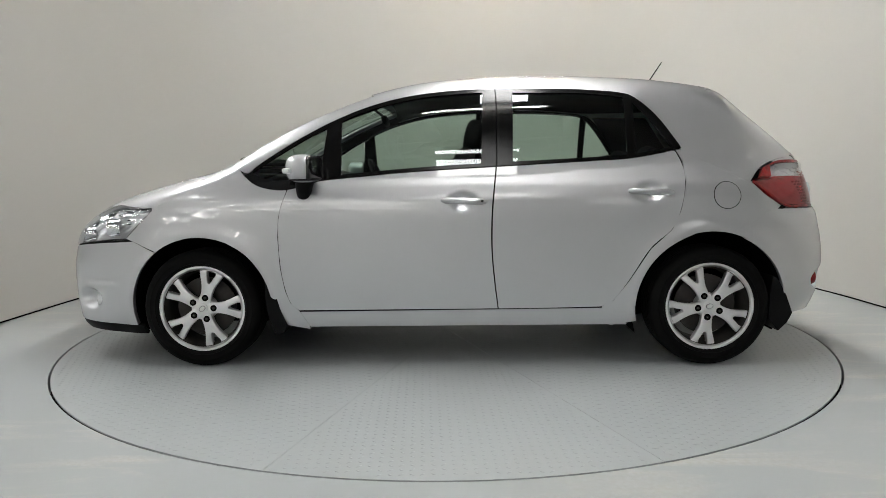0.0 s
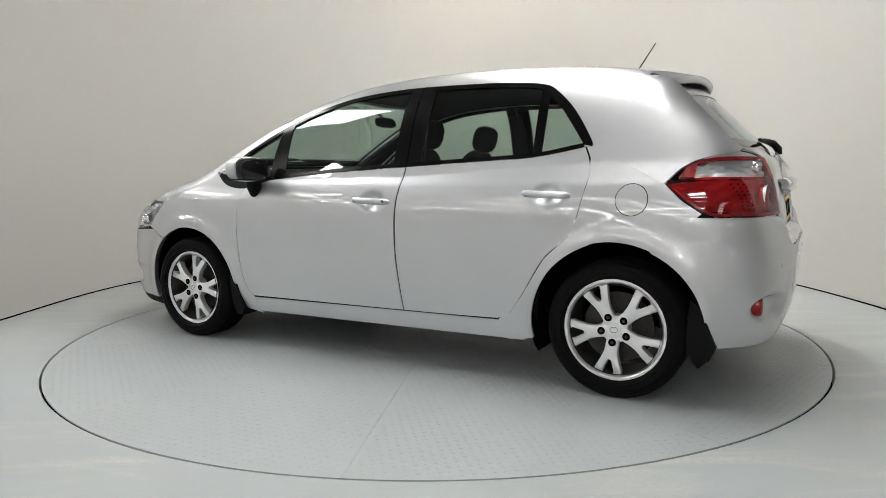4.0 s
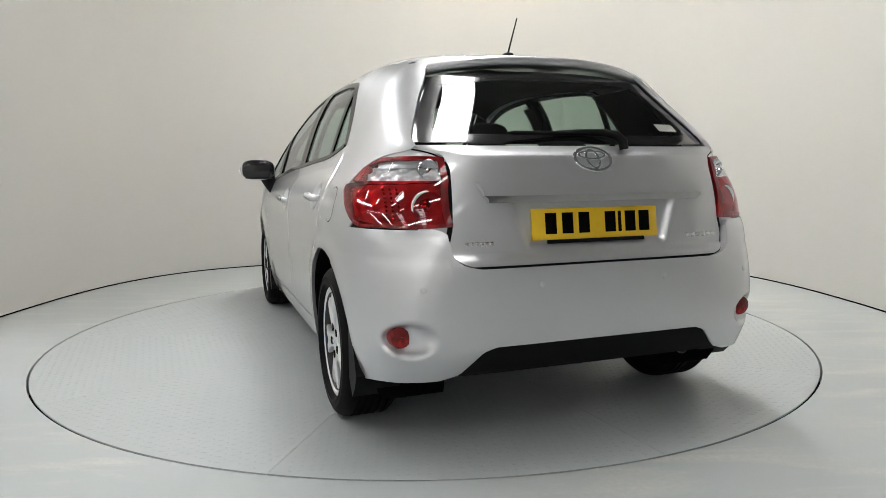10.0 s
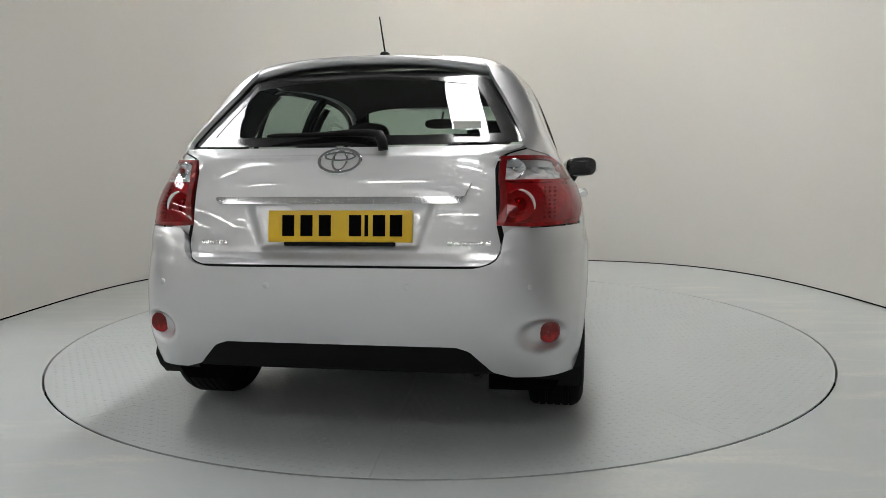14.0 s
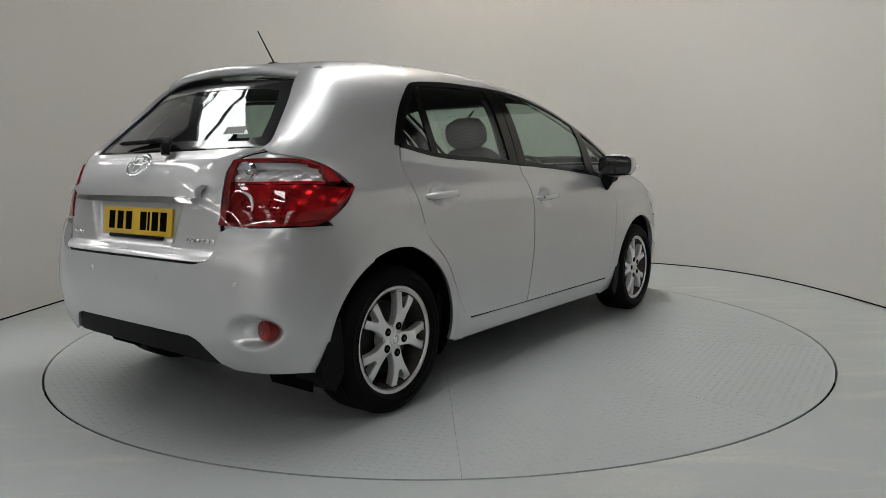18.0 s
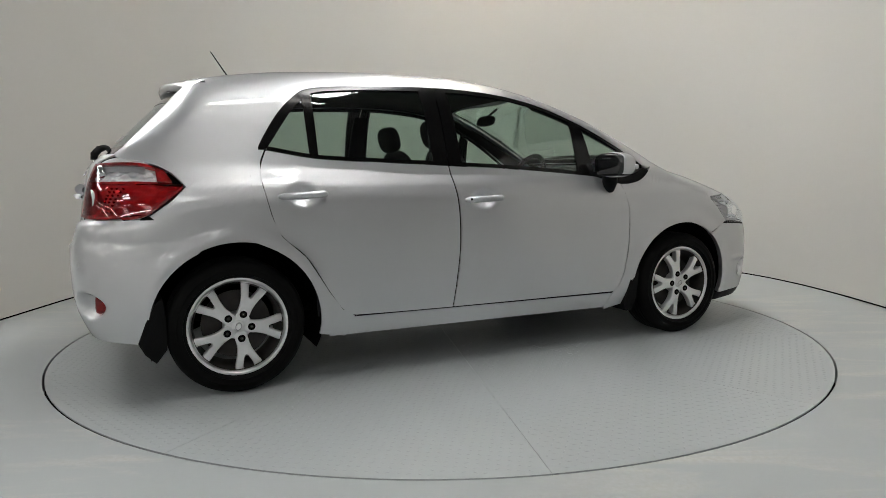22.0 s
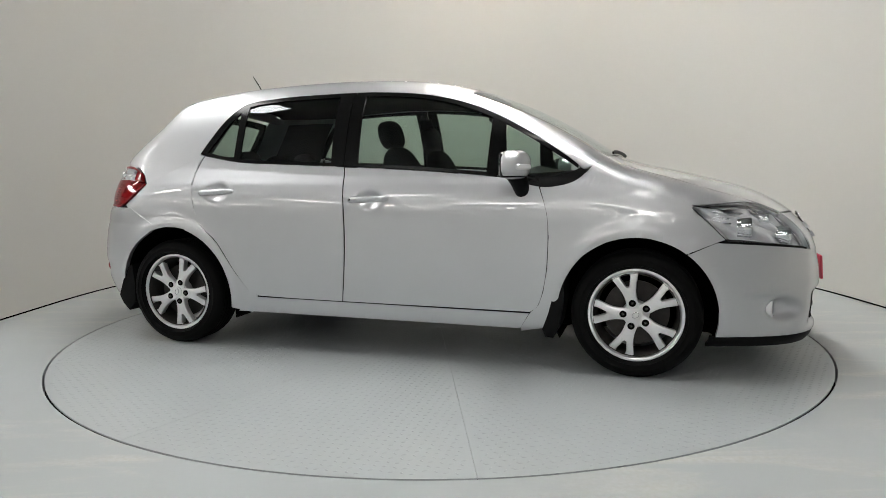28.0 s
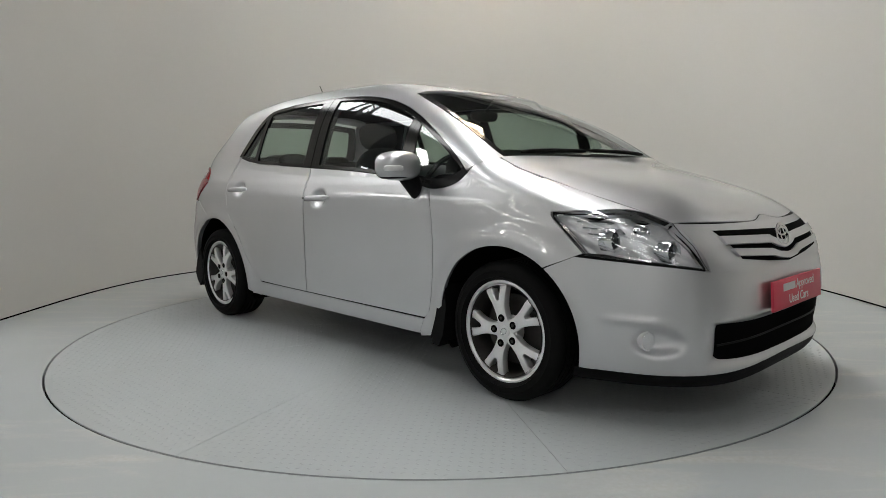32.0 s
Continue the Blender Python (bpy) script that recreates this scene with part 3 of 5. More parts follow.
# Lines of the bodywork in the side view.
BELT = [(0.931, 0.939), (0.832, 0.935), (0.71, 0.955), (0.446, 0.981), (0.154, 1.004), (-0.222, 1.024), (-0.57, 1.040), (-0.888, 1.057), (-1.137, 1.100)]
HEAD = [(1.058, 0.987), (1.000, 1.037), (0.907, 1.102), (0.753, 1.198), (0.602, 1.278), (0.451, 1.341), (0.302, 1.384), (0.153, 1.411), (0.0, 1.426), (-0.172, 1.434), (-0.290, 1.435),
        (-0.583, 1.427), (-0.759, 1.416), (-0.877, 1.403), (-0.950, 1.376), (-1.055, 1.279), (-1.146, 1.147), (-1.168, 1.105)]
belt_at = spline(BELT)
head_at = spline(HEAD[:15])
SPLIT = [(-0.229, 0.296), (-0.211, 0.436), (-0.196, 0.61), (-0.199, 0.81), (-0.222, 1.022)]
DOOR_FRONT = [(0.795, 0.293), (0.835, 0.325), (0.862, 0.40), (0.882, 0.52), (0.888, 0.677), (0.878, 0.80), (0.832, 0.932)]
DOOR_REAR = [(-0.745, 0.306), (-0.805, 0.330), (-0.88, 0.431), (-0.988, 0.604), (-1.095, 0.703), (-1.139, 0.802), (-1.171, 0.96), (-1.163, 1.035), (-1.135, 1.098)]
GAP = 0.0036

# Doors, with the hollows behind their handles
HANDLES = [(-0.055, 0.851), (-0.990, 0.889)]


def on_door(q):
    p = on_side(q)
    for hx, hz in HANDLES:
        r = ((p[..., 0] - hx) / 0.062) ** 2 + ((p[..., 2] - hz) / 0.043) ** 2
        p[..., 1] -= 0.028 * np.exp(-r**2)
    return p


FRONT_DOOR = both("front_door", lambda: [skinned(shrink(patch([DOOR_FRONT[0], SPLIT[0]], [DOOR_FRONT[-1]] + BELT[2:6], DOOR_FRONT, SPLIT, 90, 72), GAP), on_door)], PAINT)
REAR_DOOR = both("rear_door", lambda: [skinned(shrink(patch([SPLIT[0], (-0.5, 0.300), DOOR_REAR[0]], [SPLIT[-1]] + BELT[6:8] + [DOOR_REAR[-1]], SPLIT, DOOR_REAR, 80, 72), GAP), on_door)], PAINT)

# Front wing, round its wheel
HOOD_EDGE_X = np.array([1.13, 1.25, 1.4, 1.55, 1.68, 1.78, 1.86, 1.93])
HOOD_EDGE_Y = np.array([0.686, 0.686, 0.698, 0.700, 0.688, 0.667, 0.641, 0.610])
hood_edge = on_top(np.stack([HOOD_EDGE_X, HOOD_EDGE_Y], -1))
TIP = (1.530, 0.820)


def wing():
    a1 = np.linspace(53.7, 192, 72)
    a2 = np.r_[np.linspace(43.2, 58, 10)[:-1], np.linspace(58, 192, 63)]
    inner = np.stack([1.30 + 0.368 * np.cos(np.radians(a1)), 0.305 + 0.368 * np.sin(np.radians(a1))], -1)
    outline = [(1.693, 0.666), TIP] + [(p[0], p[2] + 0.0022) for p in hood_edge[3::-1]] + [(1.095, 1.035), (1.062, 0.985), (0.931, 0.937), (0.832, 0.932)] + DOOR_FRONT[-2::-1] + [(0.74, 0.205)]
    over = patch([(1.515, 0.826), (1.66, 0.836), (1.775, 0.840), (1.86, 0.821), (1.932, 0.791)], [(p[0], p[2] + 0.0004) for p in hood_edge[2:]],
                 [(1.515, 0.826), (hood_edge[2][0], hood_edge[2][2] + 0.0004)], [(1.932, 0.791), (hood_edge[-1][0], hood_edge[-1][2] + 0.0004)], 30, 8)
    return [skinned(shrink(lofted(inner, ray_line(outline, 1.30, 0.305, a2), 22), GAP), on_side), skinned(over, on_side, -0.0008)]


both("front_wing", wing, PAINT, thick=0.022)

# Rear quarter: lower part round the wheel, pillar above
HATCH_EDGE = on_tail(np.array([(0.640, 1.070), (0.634, 1.112), (0.598, 1.19), (0.549, 1.28), (0.502, 1.36), (0.462, 1.42)]))


def quarter():
    a1 = np.linspace(-12, 117, 72)
    a2 = np.linspace(-12, 124.5, 72)
    inner = np.stack([-1.30 + 0.375 * np.cos(np.radians(a1)), 0.308 + 0.375 * np.sin(np.radians(a1))], -1)
    outline = [(-0.80, 0.203)] + DOOR_REAR + [(-1.142, 1.104), (-1.172, 1.100), (-1.330, 1.030), (-1.488, 0.948), (-1.56, 0.875), (-1.652, 0.812), (-1.66, 0.80)]
    low = skinned(shrink(lofted(inner, ray_line(outline, -1.30, 0.308, a2), 22), GAP), on_side)
    front = [HEAD[-1], HEAD[-2], HEAD[-3], HEAD[-4], HEAD[-5]]
    rear = [(-1.488, 0.945), (-1.555, 1.003), (-1.64, 1.042)] + [(p[0], p[2]) for p in HATCH_EDGE[:-1]] + [(HATCH_EDGE[-1][0], HATCH_EDGE[-1][2])]
    up = skinned(patch([(HEAD[-1][0], HEAD[-1][1] - 0.012), (-1.330, 1.014), (-1.488, 0.933)], [HEAD[-5], (-1.1, 1.407), rear[-1]], [(HEAD[-1][0], HEAD[-1][1] - 0.012)] + front[1:], [(-1.488, 0.933)] + rear[1:], 30, 40), on_side, 0.0005)
    corner = [(x - 0.0045, z) for x, z in DOOR_REAR[5:]]
    fill = skinned(patch([corner[0], (-1.21, 0.80)], [corner[-1], (-1.20, 1.098)], corner, [(-1.21, 0.80), (-1.215, 0.96), (-1.21, 1.035), (-1.20, 1.098)], 6, 16), on_side, 0.0004)
    return [low, up, fill]


both("rear_quarter", quarter, PAINT, thick=0.016)

# Roof with its rails, down to the side windows and back to the tailgate
xs = np.linspace(0.40, -1.36, 60)
rail = np.array([float(head_at(x)) if x > -0.86 else np.interp(x, [-1.36, -1.1, -0.877], [1.410, 1.400, 1.400]) for x in xs])
edge = deck_b(xs, z=rail)
ws_b = deck_b(np.array([0.40]), y=0.545)[0]
net = np.stack([np.repeat(xs[None], 49, 0), np.linspace(-1, 1, 49)[:, None] * edge[None]], -1)
net[..., 0] += np.where(net[..., 0] > 0.1, (0.40 - 0.1 - (0.40 - net[..., 0])) / 0.3 * 0.09 * (1 - (np.linspace(-1, 1, 49)[:, None]) ** 2), 0)
roof = sheet("roof", [skinned(net, on_deck, -0.0006)], PAINT, car, 0.012)

# Windscreen pillars, windscreen, bonnet
xa = np.linspace(0.40, 1.15, 36)
low_edge = deck_b(xa, z=np.array([float(head_at(x)) if x < 1.05 else 0.995 + (1.05 - x) * -0.6 for x in xa]))
screen_y = np.interp(xa, [0.40, 0.53, 0.79, 0.97, 1.09, 1.15], [0.530, 0.568, 0.630, 0.660, 0.668, 0.664])
screen_b = deck_b(xa, y=screen_y)
both("windscreen_pillar", lambda: [skinned(np.stack([np.repeat(xa[None], 12, 0), low_edge[None] + (screen_b - low_edge)[None] * np.linspace(0, 1, 12)[:, None]], -1), on_deck, -0.0006)], PAINT)
xw = np.linspace(0.405, 1.15, 36)
bw = deck_b(xw, y=np.interp(xw, [0.40, 0.53, 0.79, 0.97, 1.09, 1.15], [0.524, 0.562, 0.624, 0.655, 0.664, 0.664]))
rows = np.linspace(-1, 1, 41)
net = np.stack([xw[None] + 0.085 * (1 - rows[:, None] ** 2) * np.linspace(1, 0.35, 36)[None], rows[:, None] * bw[None]], -1)


def on_screen(q):
    """The windscreen: a gentle bow from pillar to pillar."""
    x, b = q[..., 0], q[..., 1]
    edge_b = np.interp(x, xw, bw)
    e = on_deck(np.stack([x, edge_b], -1))
    p = on_deck(q)
    y = np.clip(p[..., 1] / e[..., 1], -1, 1)
    zc = CREST(x)
    p[..., 2] = zc + (e[..., 2] - zc) * np.abs(y) ** 2.9
    return p


windscreen = sheet("windscreen", [skinned(net, on_screen, -0.002)], PANE, car, 0.0)
for s in (0, 1):
    k = slice(0, 2) if s else slice(-2, None)
    lo = np.stack([xw, bw * (1.0)], -1)
    hi = np.stack([xw, bw * 0.955], -1)
    sheet("windscreen_border", [skinned(lofted(lo, hi, 4), on_screen, -0.001)], GLOSS, windscreen, 0.0, bool(s))
xh, yh = HOOD_EDGE_X, HOOD_EDGE_Y
grid_x, grid_b = [], []
for r in np.linspace(-1, 1, 41):
    front = 2.056 - 0.120 * abs(r) ** 2.4 - 0.026 * math.exp(-(r / 0.13) ** 2)
    back = 1.215 - 0.075 * r * r
    x = np.linspace(back, front, 40)
    y = np.interp(np.linspace(1.13, 1.935, 40), xh, yh)
    grid_x.append(x)
    grid_b.append(deck_b(x, y=np.abs(r) * y) * np.sign(r))
sheet("bonnet", [skinned(shrink(np.stack([grid_x, grid_b], -1), GAP), on_deck)], PAINT, car, 0.016)

# Side windows and their black frames


def at_head(x):
    return (x, float(head_at(x)))


def at_belt(x):
    return (x, float(belt_at(x)))


def lines(x0, x1, low, high, n=24):
    x = np.linspace(x0, x1, n)
    return np.stack([x, [float(low(v)) for v in x]], -1), np.stack([x, [float(high(v)) for v in x]], -1)


def band(x0, x1, low, high, n=30, nv=4):
    return lofted(*lines(x0, x1, low, high, n), nv)


def pane_front():
    lo, hi = lines(0.575, -0.150, lambda x: belt_at(x) + 0.016, lambda x: head_at(x) - 0.021)
    hi[-1] += (-0.010, 0)
    return [skinned(lofted(lo, hi, 16), on_side, -0.007)]


def pane_corner():
    lo, hi = lines(0.985, 0.655, lambda x: belt_at(x) + 0.022, lambda x: head_at(x) - 0.030, 14)
    hi[:, 1] = np.maximum(hi[:, 1], lo[:, 1] + 0.002)
    return [skinned(lofted(lo, hi, 8), on_side, -0.005)]


def pane_rear():
    lo, hi = lines(-0.298, -0.895, lambda x: belt_at(x) + 0.016, lambda x: head_at(x) - 0.021)
    return [skinned(lofted(lo, hi, 16), on_side, -0.007)]


def pane_quarter():
    net = patch([(-0.925, 1.078), (-1.03, 1.094), (-1.125, 1.114)], [(-0.930, 1.348), (-0.955, 1.335), (-0.985, 1.310)], [(-0.925, 1.078), (-0.930, 1.348)],
                [(-1.125, 1.114), (-1.118, 1.146), (-1.025, 1.279), (-0.985, 1.310)], 10, 16)
    return [skinned(net, on_side, -0.006)]


def black_bits():
    """The frames round the side glass: (name, nets) in turn."""
    yield "belt_seal", 0, [skinned(band(0.83, -0.222, belt_at, lambda x: belt_at(x) + 0.017), on_side, 0.002)]
    yield "belt_seal", 1, [skinned(band(-0.228, -1.125, belt_at, lambda x: belt_at(x) + 0.017), on_side, 0.002)]
    yield "window_frame", 0, [skinned(band(1.02, -0.222, lambda x: head_at(x) - np.interp(x, [-0.2, 0.6, 0.9, 1.02], [0.024, 0.027, 0.026, 0.02]), lambda x: head_at(x) - 0.003, 50), on_side, 0.001)]
    line = smooth_line([(-0.228, 1.432)] + HEAD[11:], 60)
    inn = smooth_line([(-0.228, 1.409), (-0.583, 1.403), (-0.759, 1.393), (-0.862, 1.381), (-0.925, 1.353), (-0.985, 1.295), (-1.022, 1.250), (-1.110, 1.128), (-1.126, 1.108)], 60)
    yield "window_frame", 1, [skinned(lofted(inn, line, 4), on_side, 0.001)]
    yield "door_post", 0, [skinned(patch([at_belt(-0.145), at_belt(-0.222)], [(-0.158, 1.410), (-0.226, 1.412)], [at_belt(-0.145), (-0.158, 1.410)], [at_belt(-0.222), (-0.226, 1.412)], 6, 14), on_side, 0.001)]
    yield "door_post", 1, [skinned(patch([at_belt(-0.228), at_belt(-0.305)], [(-0.231, 1.412), (-0.316, 1.411)], [at_belt(-0.228), (-0.231, 1.412)], [at_belt(-0.305), (-0.316, 1.411)], 6, 14), on_side, 0.001)]
    yield "quarter_bar", 1, [skinned(patch([(-0.890, 1.070), (-0.932, 1.075)], [(-0.890, 1.382), (-0.936, 1.352)], [(-0.890, 1.070), (-0.890, 1.382)], [(-0.932, 1.075), (-0.936, 1.350)], 5, 12), on_side, 0.001)]
    yield "corner_frame", 0, [skinned(patch([at_belt(0.565), at_belt(0.675)], [(0.575, 1.265), (0.648, 1.225)], [at_belt(0.565), (0.575, 1.265)], [at_belt(0.675), (0.648, 1.225)], 5, 12), on_side, 0.001)]
    yield "corner_trim", 0, [skinned(patch([at_belt(0.655), (0.832, 0.914), (0.945, 0.920), (1.020, 0.948), (1.062, 0.987)], [(0.655, 0.985), (0.83, 0.962), (0.93, 0.966), (0.99, 0.984), (1.03, 1.004)],
                                           [at_belt(0.655), (0.655, 0.985)], [(1.062, 0.987), (1.03, 1.004)], 26, 5), on_side, 0.002)]


for name, door, nets in black_bits():
    for k in (0, 1):
        sheet(name, nets, BLACK if name == "corner_trim" else POST, (FRONT_DOOR, REAR_DOOR)[door][k], 0.008, k == 1)
for name, make, doors in (("front_window", pane_front, FRONT_DOOR), ("corner_window", pane_corner, FRONT_DOOR), ("rear_side_window", pane_rear, REAR_DOOR), ("quarter_window", pane_quarter, REAR_DOOR)):
    for ob in both(name, make, PANE, doors, 0.0):
        ob.visible_shadow = False

# Sills
both("sill", lambda: [skinned(patch([(0.742, 0.205), (-0.885, 0.212)], [(0.790, 0.285), (-0.745, 0.298)], [(0.742, 0.205), (0.790, 0.285)], [(-0.885, 0.212), (-0.830, 0.281), (-0.745, 0.298)], 40, 8), on_side)], PAINT, thick=0.02)


# Rear: tailgate, window, bumper, lights
def hatch_half(z):
    return np.interp(z, [0.668, 0.674, 0.682, 0.694, 0.712, 0.74, 0.80, 1.0, 1.045, 1.07], [0.470, 0.500, 0.525, 0.546, 0.560, 0.566, 0.552, 0.543, 0.56, 0.638])


def on_hatch(q):
    """The tailgate with the hollow for its number plate."""
    p = on_tail(q)
    y, z = np.abs(p[..., 1]), p[..., 2]
    step = 1 / (1 + np.exp((y - np.interp(z, [0.72, 0.90], [0.275, 0.335])) / 0.006))
    p[..., 0] += 0.020 * step / (1 + np.exp((0.728 - z) / 0.005)) / (1 + np.exp((z - 0.895) / 0.004))
    return p


zz = np.r_[np.linspace(0.672, 0.73, 12)[:-1], np.linspace(0.73, 0.88, 20)[:-1], np.linspace(0.88, 0.91, 10)[:-1], np.linspace(0.91, 1.035, 12)[:-1], np.linspace(1.035, 1.082, 6)]
hh = hatch_half(zz)
rows = np.linspace(-1, 1, 121)
net = np.stack([rows[None] * hh[:, None], np.repeat(zz[:, None], 121, 1)], -1)
net[..., 1] += np.interp(zz, [1.03, 1.082], [0, 0.004])[:, None] * rows[None] ** 4
tailgate = sheet("tailgate", [skinned(shrink(net, GAP), on_hatch)], PAINT, car, 0.014)
zg = np.linspace(1.085, 1.385, 26)
hg = np.interp(zg, [1.085, 1.12, 1.20, 1.30, 1.385], [0.628, 0.622, 0.586, 0.530, 0.475])
net = np.stack([rows[None] * hg[:, None], zg[:, None] + np.interp(zg, [1.085, 1.385], [0.009, -0.028])[:, None] * np.abs(rows[None]) ** 3], -1)


def on_rear_glass(q):
    """The rear window: a gentle bow between its side edges."""
    y, z = q[..., 0], q[..., 1]
    h = np.interp(z, zg, hg)
    c, e = on_tail(np.stack([0 * y, z], -1)), on_tail(np.stack([h, z], -1))
    p = on_tail(q)
    bow = c[..., 0] + (e[..., 0] - c[..., 0]) * np.clip(np.abs(y) / h, 0, 1) ** 2.0
    p[..., 0] = bow + 0.034 * np.clip(np.abs(y) / h, 0, 1) ** 2.0
    return p


rear_window = sheet("rear_window", [skinned(net, on_rear_glass, -0.003)], PANE, tailgate, 0.0)
rear_window.visible_shadow = False
for k in (0, 1):
    lo, hi = net[:, -1], net[:, -1] * np.array([0.885, 1])
    sheet("window_border", [skinned(lofted(lo, hi, 4), on_rear_glass, -0.001)], GLOSS, rear_window, 0.0, k == 1)
sheet("window_border", [skinned(lofted(net[-1], net[-1] - np.array([0, 0.040]), 4), on_rear_glass, -0.001)], GLOSS, rear_window, 0.0)
sheet("window_border", [skinned(lofted(net[0], net[0] + np.array([0, 0.036]), 4), on_rear_glass, -0.001)], GLOSS, rear_window, 0.0)


def bumper_top(t):
    """Upper edge of the rear bumper along its half width."""
    to = back_t(0.80, y=0.600, end=TAIL_BUMPER)
    te, tl = back_t(0.80, x=-1.666, end=TAIL_BUMPER), back_t(0.634, x=-1.474, end=TAIL_BUMPER)
    edge = [(0.670, 0.47), (0.676, 0.503), (0.684, 0.528), (0.696, 0.549), (0.714, 0.563), (0.742, 0.570), (0.785, 0.574)]
    return np.interp(t, [0] + [back_t(z, y=y, end=TAIL_BUMPER) for z, y in edge] + [to, te, tl, 1], [0.666] + [z - 0.004 for z, y in edge] + [0.797, 0.797, 0.634, 0.54])


def arch_t(z, cx=-1.30, r=0.374, cz=0.308, sign=-1):
    x = cx + sign * math.sqrt(max(r * r - (z - cz) ** 2, 0.0))
    return back_t(z, x=x, end=TAIL_BUMPER)


def bumper_rear():
    t_end = arch_t(0.628)
    u = np.linspace(-1, 1, 181)
    net = []
    for f in np.linspace(0, 1, 44):
        row = []
        for a in u:
            t = abs(a) * t_end
            top = bumper_top(t)
            low = np.interp(t, [0, 0.27, 0.30, 0.355, 0.40, 1], [0.395, 0.395, 0.38, 0.300, 0.280, 0.235])
            z = low + (top - low) * f
            tt = abs(a) * (t_end + (arch_t(z) - t_end) * max(0, (abs(a) - 0.55) / 0.45) ** 1.5)
            row.append((math.copysign(tt, a), z))
        net.append(row)
    return np.array(net)


def on_bumper_hollow(q):
    """The bumper with the hollows round its reflectors."""
    p = on_bumper(q)
    r = ((np.abs(p[..., 1]) - 0.704) / 0.074) ** 2 + ((p[..., 2] - 0.432) / 0.052) ** 2
    p[..., 0] += 0.050 * np.exp(-r**3)
    return p


bumper_net = bumper_rear()
rear_bumper = sheet("rear_bumper", [skinned(bumper_net, on_bumper_hollow)], PAINT, car, 0.03)
u = np.linspace(-1, 1, 41)
net = np.array([[(a * (0.36 + 0.02 * f), np.interp(abs(a) * 0.36, [0, 0.27, 0.30, 0.36], [0.395, 0.395, 0.38, 0.298]) * f + (1 - f) * 0.284) for a in u] for f in np.linspace(0, 1, 8)])
sheet("diffuser", [skinned(net, on_bumper, -0.012)], BLACK, rear_bumper, 0.02, label="black textured lower bumper insert")



def lamp_line(pts):
    return [(back_t(z, x=a) if a < 0 else back_t(z, y=a), z) for a, z in pts]


def lamp_net(which):
    mid = lamp_line([(0.550, 0.958), (0.70, 0.957), (-1.66, 0.957), (-1.545, 0.957)])
    if which == "low":
        return patch(lamp_line([(0.548, 0.806), (0.66, 0.800), (0.765, 0.803), (-1.66, 0.812), (-1.505, 0.925)]), mid[:-1] + lamp_line([(-1.500, 0.945)]),
                     lamp_line([(0.548, 0.806), (0.550, 0.958)]), lamp_line([(-1.505, 0.925), (-1.500, 0.945)]), 30, 14)
    return patch(mid, lamp_line([(0.556, 1.036), (0.64, 1.040), (-1.66, 1.036), (-1.572, 1.003)]), lamp_line([(0.550, 0.958), (0.556, 1.036)]), lamp_line([(-1.545, 0.957), (-1.572, 1.003)]), 30, 8)


def sunk(net, depth, waves):
    """A net set below the skin with a moulded ripple."""
    p, n = skinned(net, on_back)
    nv, nu = net.shape[:2]
    u, v = np.linspace(0, 1, nu)[None, :], np.linspace(0, 1, nv)[:, None]
    p = p - n * (depth + waves * np.sin(u * 34) * np.sin(v * 15 + 0.6))[..., None]
    return p, net_normals(p)


def net_normals(p):
    n = np.cross(np.gradient(p, axis=1), np.gradient(p, axis=0))
    n /= np.maximum(np.linalg.norm(n, axis=-1, keepdims=True), 1e-9)
    out = p - np.stack([np.clip(p[..., 0], -1.3, 1.2), 0 * p[..., 0], np.full(p.shape[:-1], 0.75)], -1)
    return n * np.where((n * out).sum() < 0, -1, 1)


LOW, UP = lamp_net("low"), lamp_net("up")
TAIL_LIGHT = both("tail_light", lambda: [skinned(lofted(LOW[0], LOW[0] + np.array([0, 0.012]), 4), on_back, 0.0065), skinned(lofted(LOW[:, 0], LOW[:, 0] + np.array([0.016, 0]), 4), on_back, 0.0065),
                                         skinned(lofted(UP[-1], UP[-1] * 0.86 + UP[0] * 0.14, 4), on_back, 0.0065), skinned(lofted(UP[:, 0], UP[:, 0] + np.array([0.016, 0]), 4), on_back, 0.0065),
                                         skinned(lofted(UP[:, -1], UP[:, -5], 4), on_back, 0.0065)], RED, thick=0.03, labels=("red and clear tail light", "red and clear tail light"))
for name, nets, mat in (("red_lens", LOW, REDLENS), ("clear_lens", UP, CLEAR)):
    for ob in both(name, lambda: [skinned(nets, on_back, 0.006)], mat, TAIL_LIGHT, 0.0):
        ob.visible_shadow = False
both("reflector", lambda: [sunk(shrink(patch(UP[0], UP[-1], UP[:, 0], UP[:, -1], 70, 24, False), 0.0005), 0.016, 0.005)], SILVER, TAIL_LIGHT, 0.0)
both("red_reflector", lambda: [sunk(shrink(patch(LOW[0], LOW[-1], LOW[:, 0], LOW[:, -1], 90, 40, False), 0.0005), 0.020, 0.0045)], SILVER, TAIL_LIGHT, 0.0)
